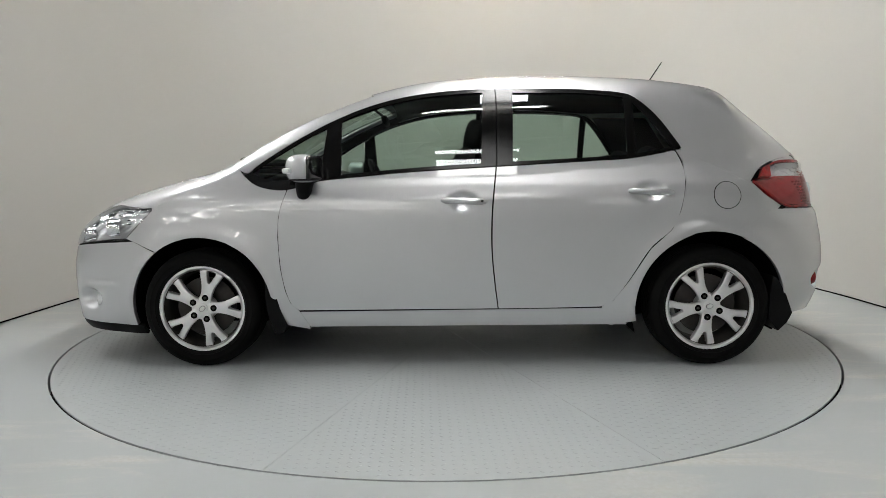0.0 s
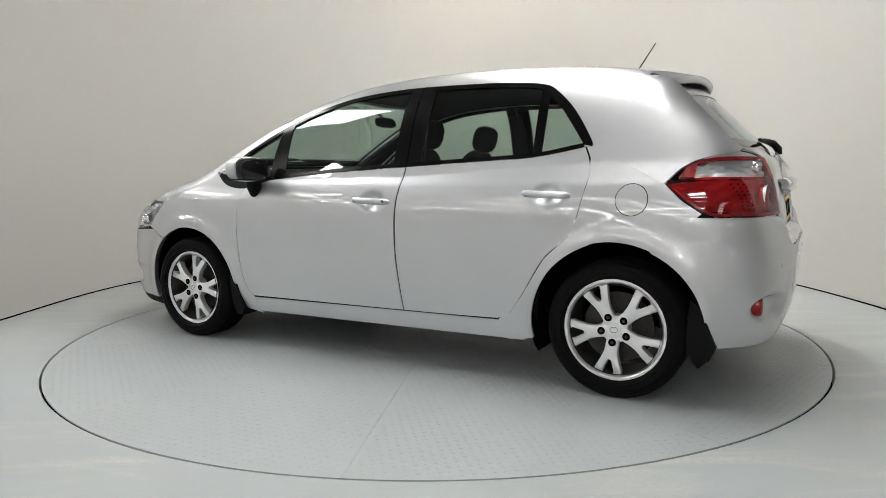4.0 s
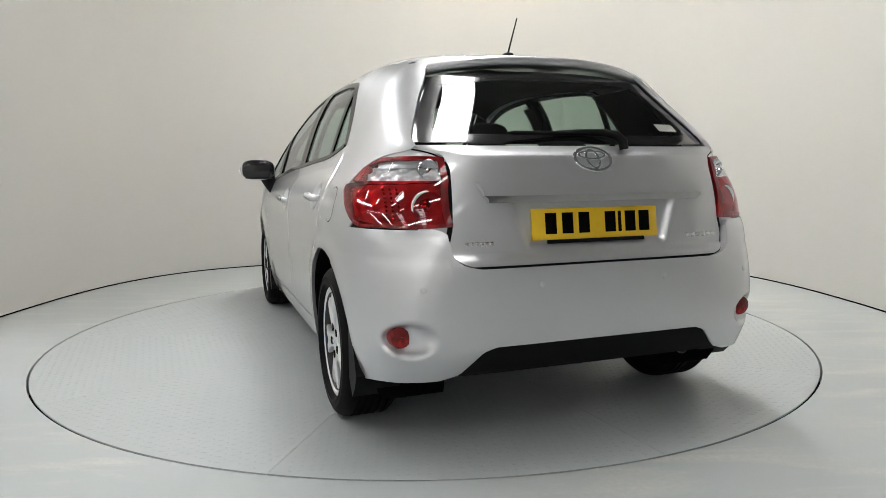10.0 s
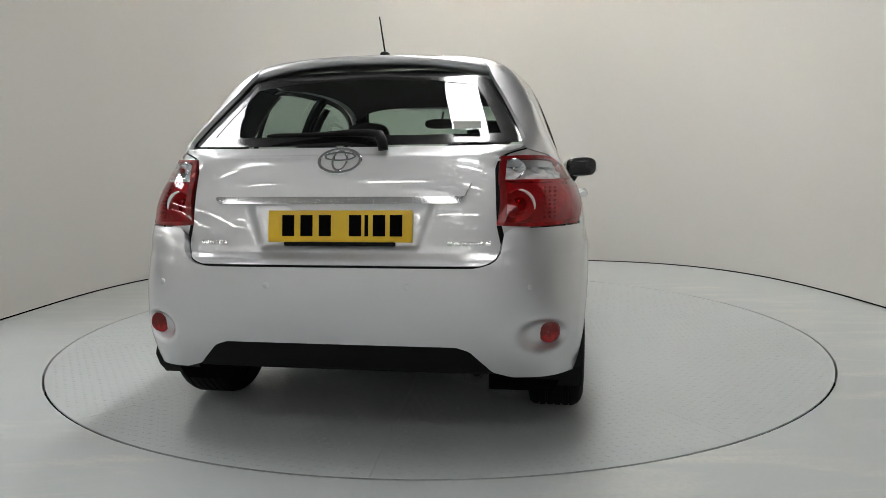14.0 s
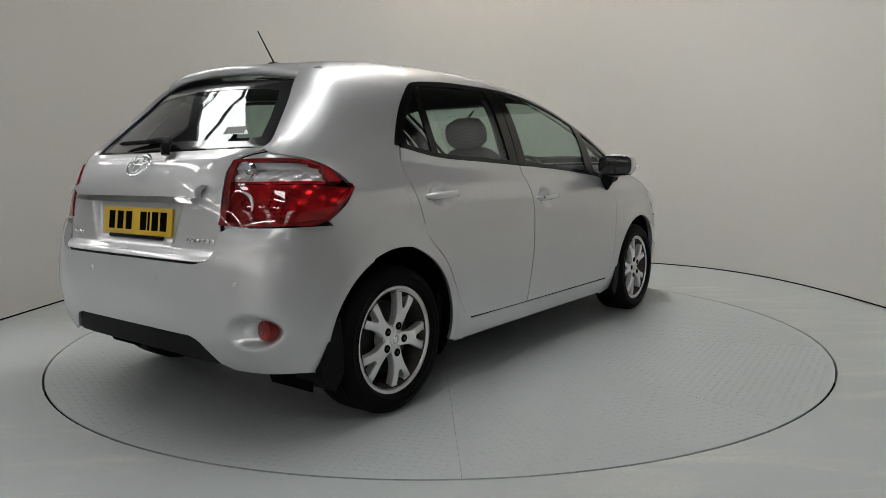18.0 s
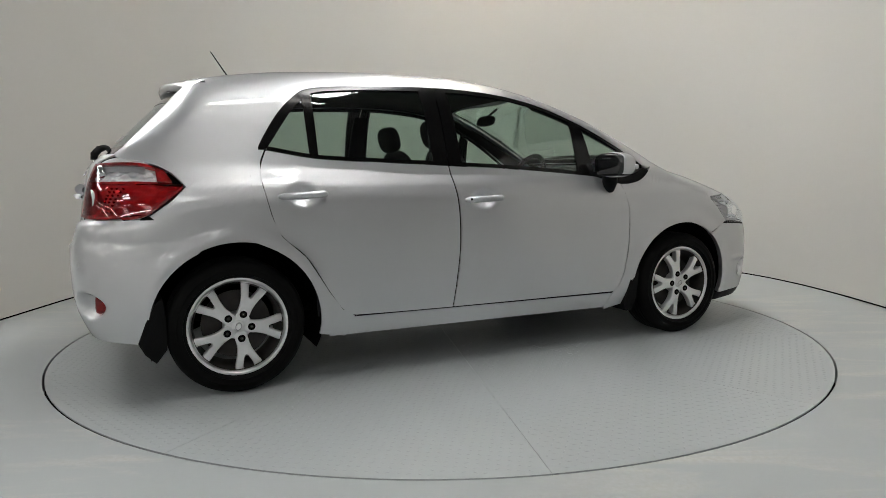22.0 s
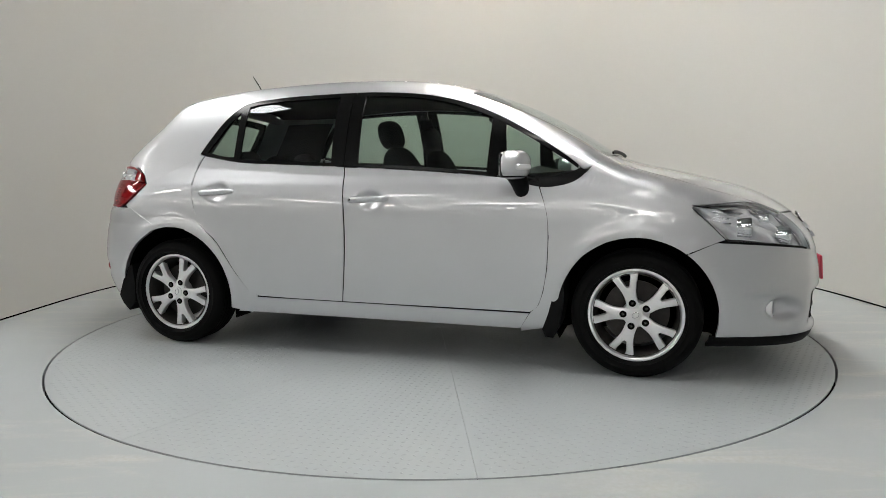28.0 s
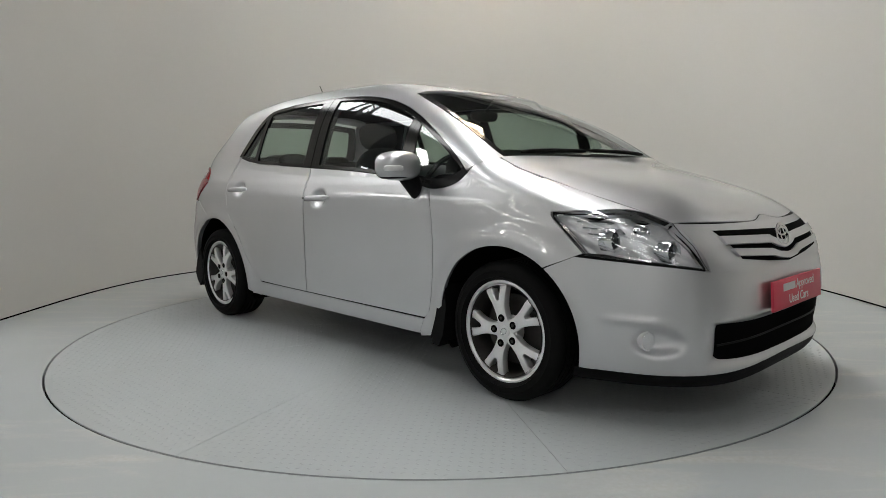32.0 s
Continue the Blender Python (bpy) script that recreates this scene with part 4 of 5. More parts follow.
for k, s in ((0, 1), (1, -1)):
    for y, z, r, mat, sink in ((0.605, 0.996, 0.034, CHROME, 0.006), (0.622, 0.872, 0.052, SILVER, 0.010)):
        q = on_back(np.array([[back_t(z, y=y), z]]))[0]
        at = look((q[0] + sink, s * q[1], z), (q[0] + 1, s * (q[1] - 0.12), z))
        bm = bmesh.new()
        lathe(bm, [(r * 0.55, -0.016), (r * 0.82, -0.006), (r, 0.003), (r * 1.07, 0.000), (r * 1.08, -0.02)], 32)
        ring = part("bulb_ring", bm, mat, TAIL_LIGHT[k])
        ring.matrix_basis = at
        bm = bmesh.new()
        lathe(bm, [(0.001, -0.004), (r * 0.3, -0.007), (r * 0.56, -0.016)], 24)
        part("bulb_glass", bm, MIRROR, ring)
    for c in range(3):
        bm = bmesh.new()
        for z in np.linspace(0.832, 0.935, 8):
            t = back_t(z, y=0.714 + 0.018 * c)
            p, n = skinned(np.array([[(t, z)]]), on_back, -0.010)
            p, n = p[0, 0] * (1, s, 1), n[0, 0] * (1, s, 1)
            lathe(bm, [(0.001, 0.006), (0.0035, 0.004), (0.0055, -0.004)], 8, look(tuple(p), tuple(p - n)))
        part("led_column", bm, MIRROR, TAIL_LIGHT[k])
both("tail_filler", lambda: [skinned(patch([(0.50, 1.005), (0.74, 1.005)], [(0.50, 1.072), (0.72, 1.072)], [(0.50, 1.005), (0.50, 1.072)], [(0.74, 1.005), (0.72, 1.072)], 14, 12), on_tail, -0.005)], PAINT, thick=0.0)
both("tail_filler", lambda: [skinned(patch([(0.46, 0.655), (0.66, 0.655)], [(0.52, 0.815), (0.66, 0.815)], [(0.46, 0.655), (0.52, 0.815)], [(0.66, 0.655), (0.66, 0.815)], 14, 12), on_tail, -0.007)], PAINT, thick=0.0)


# ---------------------------------------------------------------- the car's front
def on_face(q):
    """The front bumper with the hollows of its fog lamps and the brow over them."""
    p = on_front(q)
    y, z = np.abs(p[..., 1]), p[..., 2]
    x = p[..., 0].copy()
    r = ((x - 1.952) / 0.070) ** 2 + ((z - 0.346) / 0.048) ** 2
    p[..., 1] -= np.sign(p[..., 1]) * 0.042 * np.exp(-r**2)
    p[..., 0] -= 0.022 * np.exp(-r**2)
    p[..., 0] -= 0.030 * np.exp(-(y / 0.575) ** 20) * np.exp(-((z - 0.332) / 0.085) ** 8)
    brow = np.exp(-((z - 0.425) / 0.016) ** 2) * np.exp(-((x - 1.87) / 0.10) ** 4)
    p[..., 1] += np.sign(p[..., 1]) * 0.010 * brow
    return p


def arch_front(z, r=0.370):
    return front_t(z, x=1.30 + math.sqrt(max(r * r - (z - 0.305) ** 2, 0.0)))


T_NOSE = front_t(0.612, x=2.080)


def face_nets():
    t_end = arch_front(0.60)
    low = []
    for f in np.linspace(0, 1, 46):
        row = []
        for a in np.linspace(-1, 1, 321):
            t = abs(a) * t_end
            top = np.interp(t, [0, T_NOSE, front_t(0.63, x=2.0), front_t(0.65, x=1.85), front_t(0.66, x=1.697), t_end], [0.604, 0.608, 0.626, 0.644, 0.655, 0.599])
            bot = np.interp(t, [0, 0.15, 0.35, 0.6], [0.226, 0.224, 0.218, 0.214])
            z = bot + (top - bot) * f
            tt = abs(a) * (t_end + (arch_front(z) - t_end) * max(0, (abs(a) - 0.6) / 0.4) ** 1.5)
            row.append((math.copysign(tt, a), z))
        low.append(row)
    nose = []
    for f in np.linspace(0, 1, 24):
        row = []
        for a in np.linspace(-1, 1, 121):
            top = 0.773 + 0.010 * abs(a) ** 3 + 0.020 * math.exp(-(a / 0.13) ** 2)
            z = 0.604 + (top - 0.604) * f
            row.append((a * np.interp(z, [0.604, 0.70, 0.775], [0.574, 0.598, 0.606]), z))
        nose.append(row)
    return np.array(low), np.array(nose)


low_face, nose_face = face_nets()
front_bumper = sheet("front_bumper", [skinned(low_face, on_face), skinned(nose_face, on_nose)], PAINT, car, 0.03)


def face_patch(outline_low, outline_high, n=60, nv=8, place=on_nose, raise_by=0.002):
    """A patch across the nose from half outlines [(y, z), ...], mirrored."""
    lo, hi = smooth_line(outline_low, n), smooth_line(outline_high, n)
    net = []
    for f in np.linspace(0, 1, nv):
        half = [(max(y, 0.0) if place is on_nose else front_t(z, y=max(y, 0.0)), z) for y, z in (1 - f) * lo + f * hi]
        net.append([(-t, z) for t, z in half[::-1]] + half[1:])
    return skinned(np.array(net), place, raise_by)


# Black sheet laid on the nose for the darkness of the grille opening
grille = sheet("grille", [face_patch([(0, 0.606), (0.12, 0.616), (0.25, 0.628), (0.400, 0.645)], [(0, 0.738), (0.2, 0.745), (0.474, 0.753)])], GROOVE, front_bumper, 0.0, label="black sheet standing in for the dark slatted grille opening")
for z0, z1, half in ((0.696, 0.724, 0.462),):
    sheet("slat", [face_patch([(0, z0 - 0.038), (0.06, z0 - 0.030), (0.11, z0 - 0.016), (0.15, z0 - 0.010), (half, z0 + 0.004)], [(0, z1 - 0.036), (0.06, z1 - 0.028), (0.11, z1 - 0.014), (0.15, z1 - 0.008), (half + 0.01, z1 + 0.004)], 60, 5, on_nose, 0.012)], PAINT, grille, 0.014)
sheet("grille_trim", [face_patch([(0, 0.614), (0.08, 0.621), (0.14, 0.634), (0.2, 0.640), (0.425, 0.657)], [(0, 0.640), (0.08, 0.648), (0.14, 0.662), (0.2, 0.668), (0.445, 0.684)], 60, 5, on_nose, 0.012)], PAINT, grille, 0.012)
# The intake's darkness is likewise a black sheet on the bumper
sheet("lower_intake", [face_patch([(0, 0.252), (0.3, 0.256), (0.50, 0.268), (0.556, 0.288)], [(0, 0.397), (0.3, 0.402), (0.50, 0.412), (0.564, 0.414)], 60, 8, on_face, 0.002)], GROOVE, front_bumper, 0.0, label="black sheet standing in for the dark mesh air intake")
for z in (0.325,):
    sheet("slat", [face_patch([(0, z), (0.2, z), (0.545, z)], [(0, z + 0.008), (0.2, z + 0.008), (0.548, z + 0.008)], 40, 3, on_face, 0.005)], BLACK, front_bumper, 0.006)
te = front_t(0.17, x=1.62)
net = np.array([[(a * te, np.interp(abs(a) * te, [0, 0.15, 0.35, 0.6], [0.222, 0.220, 0.214, 0.210]) * f + (1 - f) * 0.160) for a in np.linspace(-1, 1, 61)] for f in np.linspace(0, 1, 6)])
sheet("chin_spoiler", [skinned(net, on_front, -0.004)], BLACK, front_bumper, 0.02)

# Fog lamps
for s in (1, -1):
    bm = bmesh.new()
    lathe(bm, [(0.001, 0.006), (0.034, 0.006), (0.037, 0.010), (0.042, 0.008), (0.043, -0.02)], 28)
    lamp = part("fog_lamp", bm, SILVER, front_bumper, "round fog lamp set in the bumper")
    lamp.matrix_basis = look((1.904, s * 0.704, 0.346), (-1.0, s * -0.30, 0.35))
    bm = bmesh.new()
    lathe(bm, [(0.001, 0.012), (0.02, 0.011), (0.030, 0.009), (0.034, 0.0065)], 28)
    part("lens", bm, CLEAR, lamp)

# Headlights: lens over chromed chambers
HL_LOW = [(1.693, 0.660), (1.86, 0.648), (2.00, 0.630), (2.077, 0.613)]
HL_TOP = [(1.532, 0.818), (1.66, 0.834), (1.775, 0.839), (1.86, 0.821), (1.938, 0.788)]
HL_IN = [(2.077, 0.613), (2.030, 0.70), (1.938, 0.788)]
HL_OUT = [(1.693, 0.660), (1.61, 0.745), (1.532, 0.818)]


def lamp_sheet(gap, depth, nu=30, nv=16, waves=0.0):
    net = shrink(patch(HL_LOW, HL_TOP, HL_OUT, HL_IN, nu, nv), gap)
    p, n = skinned(net, on_side)
    u, v = np.linspace(0, 1, nu)[None, :], np.linspace(0, 1, nv)[:, None]
    d = depth + waves * np.sin(u * 19) * np.sin(v * 7 + 1)
    return p - n * d[..., None] if not np.isscalar(d) else p - n * d, n


bowl, _ = lamp_sheet(0.004, 0.042, 60, 30, 0.014)
bowl_n = net_normals(bowl)
HEADLIGHT = both("headlight", lambda: [(bowl, bowl_n)], SILVER, thick=0.0, labels=("clear headlight with chromed chambers", "clear headlight with chromed chambers"))
for ob in both("lens", lambda: [lamp_sheet(0.0035, -0.001)], CLEAR, HEADLIGHT, 0.0):
    ob.visible_shadow = False
rim_o, rim_n = lamp_sheet(0.0015, 0.001, 60, 40)


def border(p, n, width):
    """Four strips along a net's edges."""
    c = p.mean((0, 1))
    out = []
    for line, nn in ((p[0], n[0]), (p[-1], n[-1]), (p[:, 0], n[:, 0]), (p[:, -1], n[:, -1])):
        d = c - line
        d /= np.linalg.norm(d, axis=-1, keepdims=True)
        out.append((lofted(line, line + d * width, 3), np.repeat(nn[None], 3, 0)))
    return out


both("seal", lambda: border(rim_o, rim_n, 0.0035), SEAL_GAP, HEADLIGHT, 0.0)
both("bezel", lambda: [(q - n * 0.018, n) for q, n in border(*lamp_sheet(0.006, 0.004, 60, 40), 0.014)], CHROME, HEADLIGHT, 0.004)
for k, s in ((0, 1), (1, -1)):
    for lx, lz, r, deep in ((1.800, 0.727, 0.044, 0.05), (1.985, 0.690, 0.040, 0.05), (1.880, 0.778, 0.022, 0.03)):
        lp, ln = skinned(np.array([[(lx, lz)]]), on_side)
        at = lp[0, 0] - ln[0, 0] * 0.030
        bm = bmesh.new()
        lathe(bm, [(r * 0.80, 0.004), (r, 0.012), (r * 1.08, 0.004), (r * 1.06, -deep)], 32)
        cup = part("reflector_ring", bm, CHROME, HEADLIGHT[k])
        cup.matrix_basis = look((at[0], s * at[1], at[2]), (at[0] - 1.0, s * (at[1] - 0.12), at[2] - 0.02))
        bm = bmesh.new()
        lathe(bm, [(0.001, 0.010), (r * 0.4, 0.007), (r * 0.7, -0.003), (r * 0.8, -0.012)], 28)
        part("projector", bm, GLOSS if r > 0.03 else MIRROR, cup)
    for z0, dz in ((0.79, 0.012), (0.765, 0.010), (0.742, 0.010), (0.72, 0.008)):
        bm = bmesh.new()
        tube(bm, [(1.62 + (0.8 - z0) * 0.9, s * (0.785 - (0.8 - z0) * 0.25), z0), (1.74, s * 0.735, z0 - 0.006), (1.80, s * 0.70, z0 - 0.010)], [0.004, dz * 0.6, 0.004], 8)
        part("rib", bm, CHROME, HEADLIGHT[k])

# Badge, red dealer plate
def oval(bm, rx, rz, r, n=40, flat=0.6):
    ring = []
    for i in range(n):
        a = 2 * math.pi * i / n
        c = Vector((math.cos(a) * rx, math.sin(a) * rz, 0))
        d = Vector((math.cos(a) / rx, math.sin(a) / rz, 0)).normalized()
        ring.append([bm.verts.new(c + d * r * math.cos(b) + Vector((0, 0, r * flat * math.sin(b)))) for b in [2 * math.pi * k / 8 for k in range(8)]])
    for i in range(n):
        for k in range(8):
            bm.faces.new((ring[i][k], ring[(i + 1) % n][k], ring[(i + 1) % n][(k + 1) % 8], ring[i][(k + 1) % 8]))


def badge(parent, m, w, h):
    """A plain chromed oval with two smaller ovals in it."""
    bm = bmesh.new()
    oval(bm, w / 2, h / 2, 0.0065)
    ob = part("badge", bm, CHROME, parent, "plain chromed oval badge")
    ob.matrix_basis = m
    bm = bmesh.new()
    oval(bm, w * 0.17, h * 0.40, 0.0045)
    part("inner_ring", bm, CHROME, ob)
    bm = bmesh.new()
    oval(bm, w * 0.36, h * 0.17, 0.0045)
    part("cross_ring", bm, CHROME, ob).matrix_basis = pose(0, h * 0.17, 0.001)
    return ob


def writing(text, size, m, mat, parent, name="lettering", extrude=0.0006):
    c = bpy.data.curves.new(name, "FONT")
    c.body, c.size, c.extrude, c.align_x, c.align_y = text, size, extrude, "CENTER", "CENTER"
    tmp = bpy.data.objects.new(name, c)
    me = bpy.data.meshes.new_from_object(tmp)
    bpy.data.objects.remove(tmp)
    me.materials.append(mat)
    ob = new(name, me)
    ob.parent = parent
    ob.matrix_basis = m
    return ob


badge(front_bumper, look((2.122, 0, 0.712), (1.2, 0, 0.42)), 0.125, 0.095)
bm = bmesh.new()
box(bm, (0.012, 0.545, 0.120), None, 0.003)
show_plate = part("dealer_plate", bm, PINK, front_bumper, "red dealer plate with white lettering")
show_plate.matrix_basis = pose(2.190, 0.0, 0.487, 0, -4, 0)
bm = bmesh.new()
box(bm, (0.02, 0.42, 0.09), None, 0.004)
part("plate_holder", bm, BLACK, show_plate).matrix_basis = pose(-0.016, 0, 0)
for z, word, dy in ((0.026, "Approved", 0.075), (-0.028, "Used Cars", 0.0)):
    writing(word, 0.052, pose(0.0065, dy, z, 90, 0, 90), WHITE, show_plate)
bm = bmesh.new()
box(bm, (0.001, 0.13, 0.030), pose(0.0066, -0.105, 0.026))
part("word_bar", bm, WHITE, show_plate)


# ---------------------------------------------------------------- the car's tail
# Roof spoiler
ys = np.linspace(-0.505, 0.505, 45)
zb = on_top(np.stack([np.full(45, -1.352), ys], -1))
tipx = -1.535 + 0.105 * (np.abs(ys) / 0.505) ** 2.6
tipz = 1.444 - 0.045 * (np.abs(ys) / 0.505) ** 2.4
prof = []
for f in np.linspace(0, 1, 8):
    p = zb * (1 - f) + np.stack([tipx, ys, tipz], -1) * f
    p[:, 2] += 0.006 * math.sin(math.pi * f)
    prof.append(p)
tip = np.stack([tipx, ys, tipz], -1)
prof += [tip + np.array([-0.005, 0, -0.006]), tip + np.array([-0.006, 0, -0.016]), tip + np.array([0.000, 0, -0.030]), tip + np.array([0.010, 0, -0.036]), tip + np.array([0.09, 0, -0.040]), np.stack([np.full(45, -1.34), ys, zb[:, 2] - 0.055], -1)]
prof = np.array(prof)
nn = net_normals(prof)
nn *= 1 if nn[2, 22, 2] > 0 else -1
spoiler = sheet("roof_spoiler", [(prof, nn)], PAINT, car, 0.0)
bm = bmesh.new()
box(bm, (0.012, 0.20, 0.012), pose(-1.512, 0, 1.421), 0.003)
part("brake_light", bm, RED, spoiler)

# Number plate with plain bars
bm = bmesh.new()
box(bm, (0.008, 0.520, 0.111), None, 0.003)
plate = part("number_plate", bm, YELLOW, tailgate, "yellow rear number plate with dark bars")
plate.matrix_basis = pose(-1.914, 0.0, 0.803, 0, 7, 0)
for k, y in enumerate((0.185, 0.118, 0.051, -0.058, -0.098, -0.143, -0.203)):
    bm = bmesh.new()
    box(bm, (0.002, 0.013 if k == 4 else 0.044, 0.074), None, 0.0)
    part("bar", bm, GROOVE, plate).matrix_basis = pose(-0.0046, y, 0.002)
bm = bmesh.new()
box(bm, (0.012, 0.40, 0.014), None, 0.003)
part("plate_clip", bm, BLACK, plate).matrix_basis = pose(-0.001, 0, -0.062)


def tail_strip(y0, z0, z1, up, mat, name, tuck=0.0):
    net = np.array([[(y, z) for y in np.linspace(-y0 + (z1 - z) * tuck, y0 - (z1 - z) * tuck, 41)] for z in np.linspace(z0, z1, 6)])
    p, n = skinned(net, on_tail)
    bulge = np.sin(np.linspace(0.15, math.pi - 0.15, 6))[:, None, None]
    return sheet(name, [(p + n * (up * (0.5 + 0.5 * bulge)), n)], mat, tailgate, 0.03)


tail_strip(0.462, 0.902, 0.946, 0.038, PAINT, "handle_bar", 0.5)
tail_strip(0.440, 0.879, 0.902, 0.038, CHROME, "chrome_strip", 0.6)
tilt = on_tail(np.array([(0.0, 1.03), (0.0, 1.0), (0.0, 1.06)]))
slope = Vector((tilt[2][0] - tilt[1][0], 0, 0.06)).normalized()
badge(tailgate, look((tilt[0][0] - 0.007, 0, 1.030), (tilt[0][0] - 0.007 + slope.z, 0, 1.030 - slope.x)), 0.148, 0.100)
for y, w in ((0.46, 0.105), (-0.455, 0.155)):
    for k in range(6):
        bm = bmesh.new()
        box(bm, (0.004, w / 8, 0.016), None, 0.0015)
        yy = y + w * (0.5 - (k + 0.5) / 6)
        part("letter_bar", bm, CHROME, tailgate).matrix_basis = pose(float(on_tail(np.array([[yy, 0.745]]))[0][0]) - 0.002, yy, 0.745, 0, 7, 0)

# Rear wiper
bm = bmesh.new()
tube(bm, [(-1.862, -0.150, 1.066), (-1.860, -0.146, 1.092), (-1.838, -0.132, 1.118), (-1.815, -0.09, 1.128), (-1.802, 0.0, 1.130), (-1.795, 0.10, 1.130)], [0.017, 0.019, 0.018, 0.015, 0.012, 0.006], 10)
wiper = part("rear_wiper", bm, BLACK, tailgate)
bm = bmesh.new()
pts = on_tail(np.stack([np.linspace(0.30, -0.06, 14), np.linspace(1.120, 1.122, 14)], -1)) + np.array([-0.012, 0, 0.004])
tube(bm, [tuple(p) for p in pts], [0.004] + [0.009] * 12 + [0.004], 8)
part("blade", bm, SEAL_GAP, wiper)

# Reflectors, sensors, exhaust
for s in (1, -1):
    bm = bmesh.new()
    lathe(bm, [(0.001, 0.006), (0.025, 0.005), (0.037, 0.001), (0.041, -0.008), (0.041, -0.04)], 28)
    ob = part("fog_reflector", bm, RED, rear_bumper, "round red reflector in a hollow of the bumper")
    ob.matrix_basis = look((-1.868, s * 0.722, 0.437), (0.4, s * 0.78, 0.45))
for y in (0.664, 0.249, -0.249, -0.664):
    q = np.array([[math.copysign(back_t(0.603, y=abs(y), end=TAIL_BUMPER), y), 0.603]])
    p, n = skinned(q[None], on_bumper)
    bm = bmesh.new()
    lathe(bm, [(0.001, 0.003), (0.009, 0.0028), (0.0115, 0.001), (0.0118, -0.004)], 20)
    part("parking_sensor", bm, PAINT, rear_bumper).matrix_basis = look(tuple(p[0, 0]), tuple(p[0, 0] - n[0, 0]))
bm = bmesh.new()
lathe(bm, [(0.024, -0.25), (0.024, 0.0), (0.020, 0.0), (0.019, -0.20)], 24)
part("exhaust_pipe", bm, DISC, car).matrix_basis = pose(-1.83, -0.47, 0.275, 0, -95, 0)
bm = bmesh.new()
box(bm, (0.34, 0.60, 0.12), pose(-1.66, -0.25, 0.37), 0.05, 3)
part("silencer", bm, GROOVE, car)

# Fuel flap
ang = np.linspace(0, 2 * math.pi, 49)
rad = np.linspace(0.02, 1, 8)
for name, r0, r1, mat, up in (("fuel_flap", 0.001, 0.0650, PAINT, 0.0022), ("flap_seam", 0.0645, 0.0685, SEAL_GAP, 0.0010)):
    rr = np.linspace(r0, r1, 8)
    net = np.stack([-1.366 + rr[:, None] * np.cos(ang)[None], 0.868 + rr[:, None] * np.sin(ang)[None]], -1)
    sheet(name, [skinned(net, on_side, up)], mat, car, 0.0)

# Dark strips close under the panel gaps, standing in for the shade in them
def gap_strip(line, place, depth=-0.0045, width=0.010, n=60):
    c = smooth_line(line, n)
    d = np.gradient(c, axis=0)
    d = np.stack([-d[:, 1], d[:, 0]], -1) / np.linalg.norm(d, axis=1)[:, None]
    return skinned(lofted(c - d * width, c + d * width, 4), place, depth)


for k in (0, 1):
    for name, line in (("door_gap_shade", DOOR_FRONT), ("door_gap_shade", SPLIT), ("door_gap_shade", DOOR_REAR), ("door_gap_shade", [(0.80, 0.291), (0.2, 0.292), (-0.23, 0.295), (-0.745, 0.304)]),
                       ("wing_gap_shade", [(1.53, 0.612), (1.69, 0.659), (1.86, 0.646), (2.00, 0.628), (2.06, 0.614)]), ("bumper_gap_shade", [(-1.474, 0.654), (-1.56, 0.73), (-1.652, 0.806), (-1.75, 0.806)]),
                       ("bonnet_gap_shade", [(float(p[0]), float(p[2])) for p in hood_edge])):
        sheet(name, [gap_strip(line, on_side)], SEAL_GAP, car, 0.0, k == 1)
    sheet("tailgate_gap_shade", [gap_strip([(0.0, 0.668), (0.3, 0.668), (0.47, 0.669), (0.525, 0.682), (0.557, 0.712), (0.567, 0.75), (0.555, 0.81), (0.545, 0.9), (0.548, 1.025)], on_tail)], SEAL_GAP, car, 0.0, k == 1)
    sheet("tailgate_gap_shade", [gap_strip([(0.552, 1.035), (0.60, 1.056), (0.655, 1.072)], on_tail, width=0.003)], SEAL_GAP, car, 0.0, k == 1)
    sheet("bonnet_gap_shade", [gap_strip([(0.0, 0.797), (0.05, 0.790), (0.09, 0.780), (0.2, 0.776), (0.4, 0.779), (0.58, 0.784)], on_nose, width=0.006)], SEAL_GAP, car, 0.0, k == 1)

# Wing mirrors
def blob(bm, centre, size, m=None, power=2.6, n=20):
    """A rounded box: a superellipsoid."""
    rows = []
    for j in range(n + 1):
        b = -math.pi / 2 + math.pi * j / n
        row = []
        for i in range(2 * n):
            a = math.pi * i / n
            f = lambda v: math.copysign(abs(v) ** (2 / power), v)
            row.append(bm.verts.new((centre[0] + size[0] * f(math.cos(b)) * f(math.cos(a)), centre[1] + size[1] * f(math.cos(b)) * f(math.sin(a)), centre[2] + size[2] * f(math.sin(b)))))
        rows.append(row)
    for r0, r1 in zip(rows, rows[1:]):
        for i in range(2 * n):
            j = (i + 1) % (2 * n)
            bm.faces.new((r0[i], r0[j], r1[j], r1[i]))
    bmesh.ops.remove_doubles(bm, verts=[v for r in rows for v in r], dist=1e-5)
    if m is not None:
        bmesh.ops.transform(bm, matrix=m, verts=bm.verts)


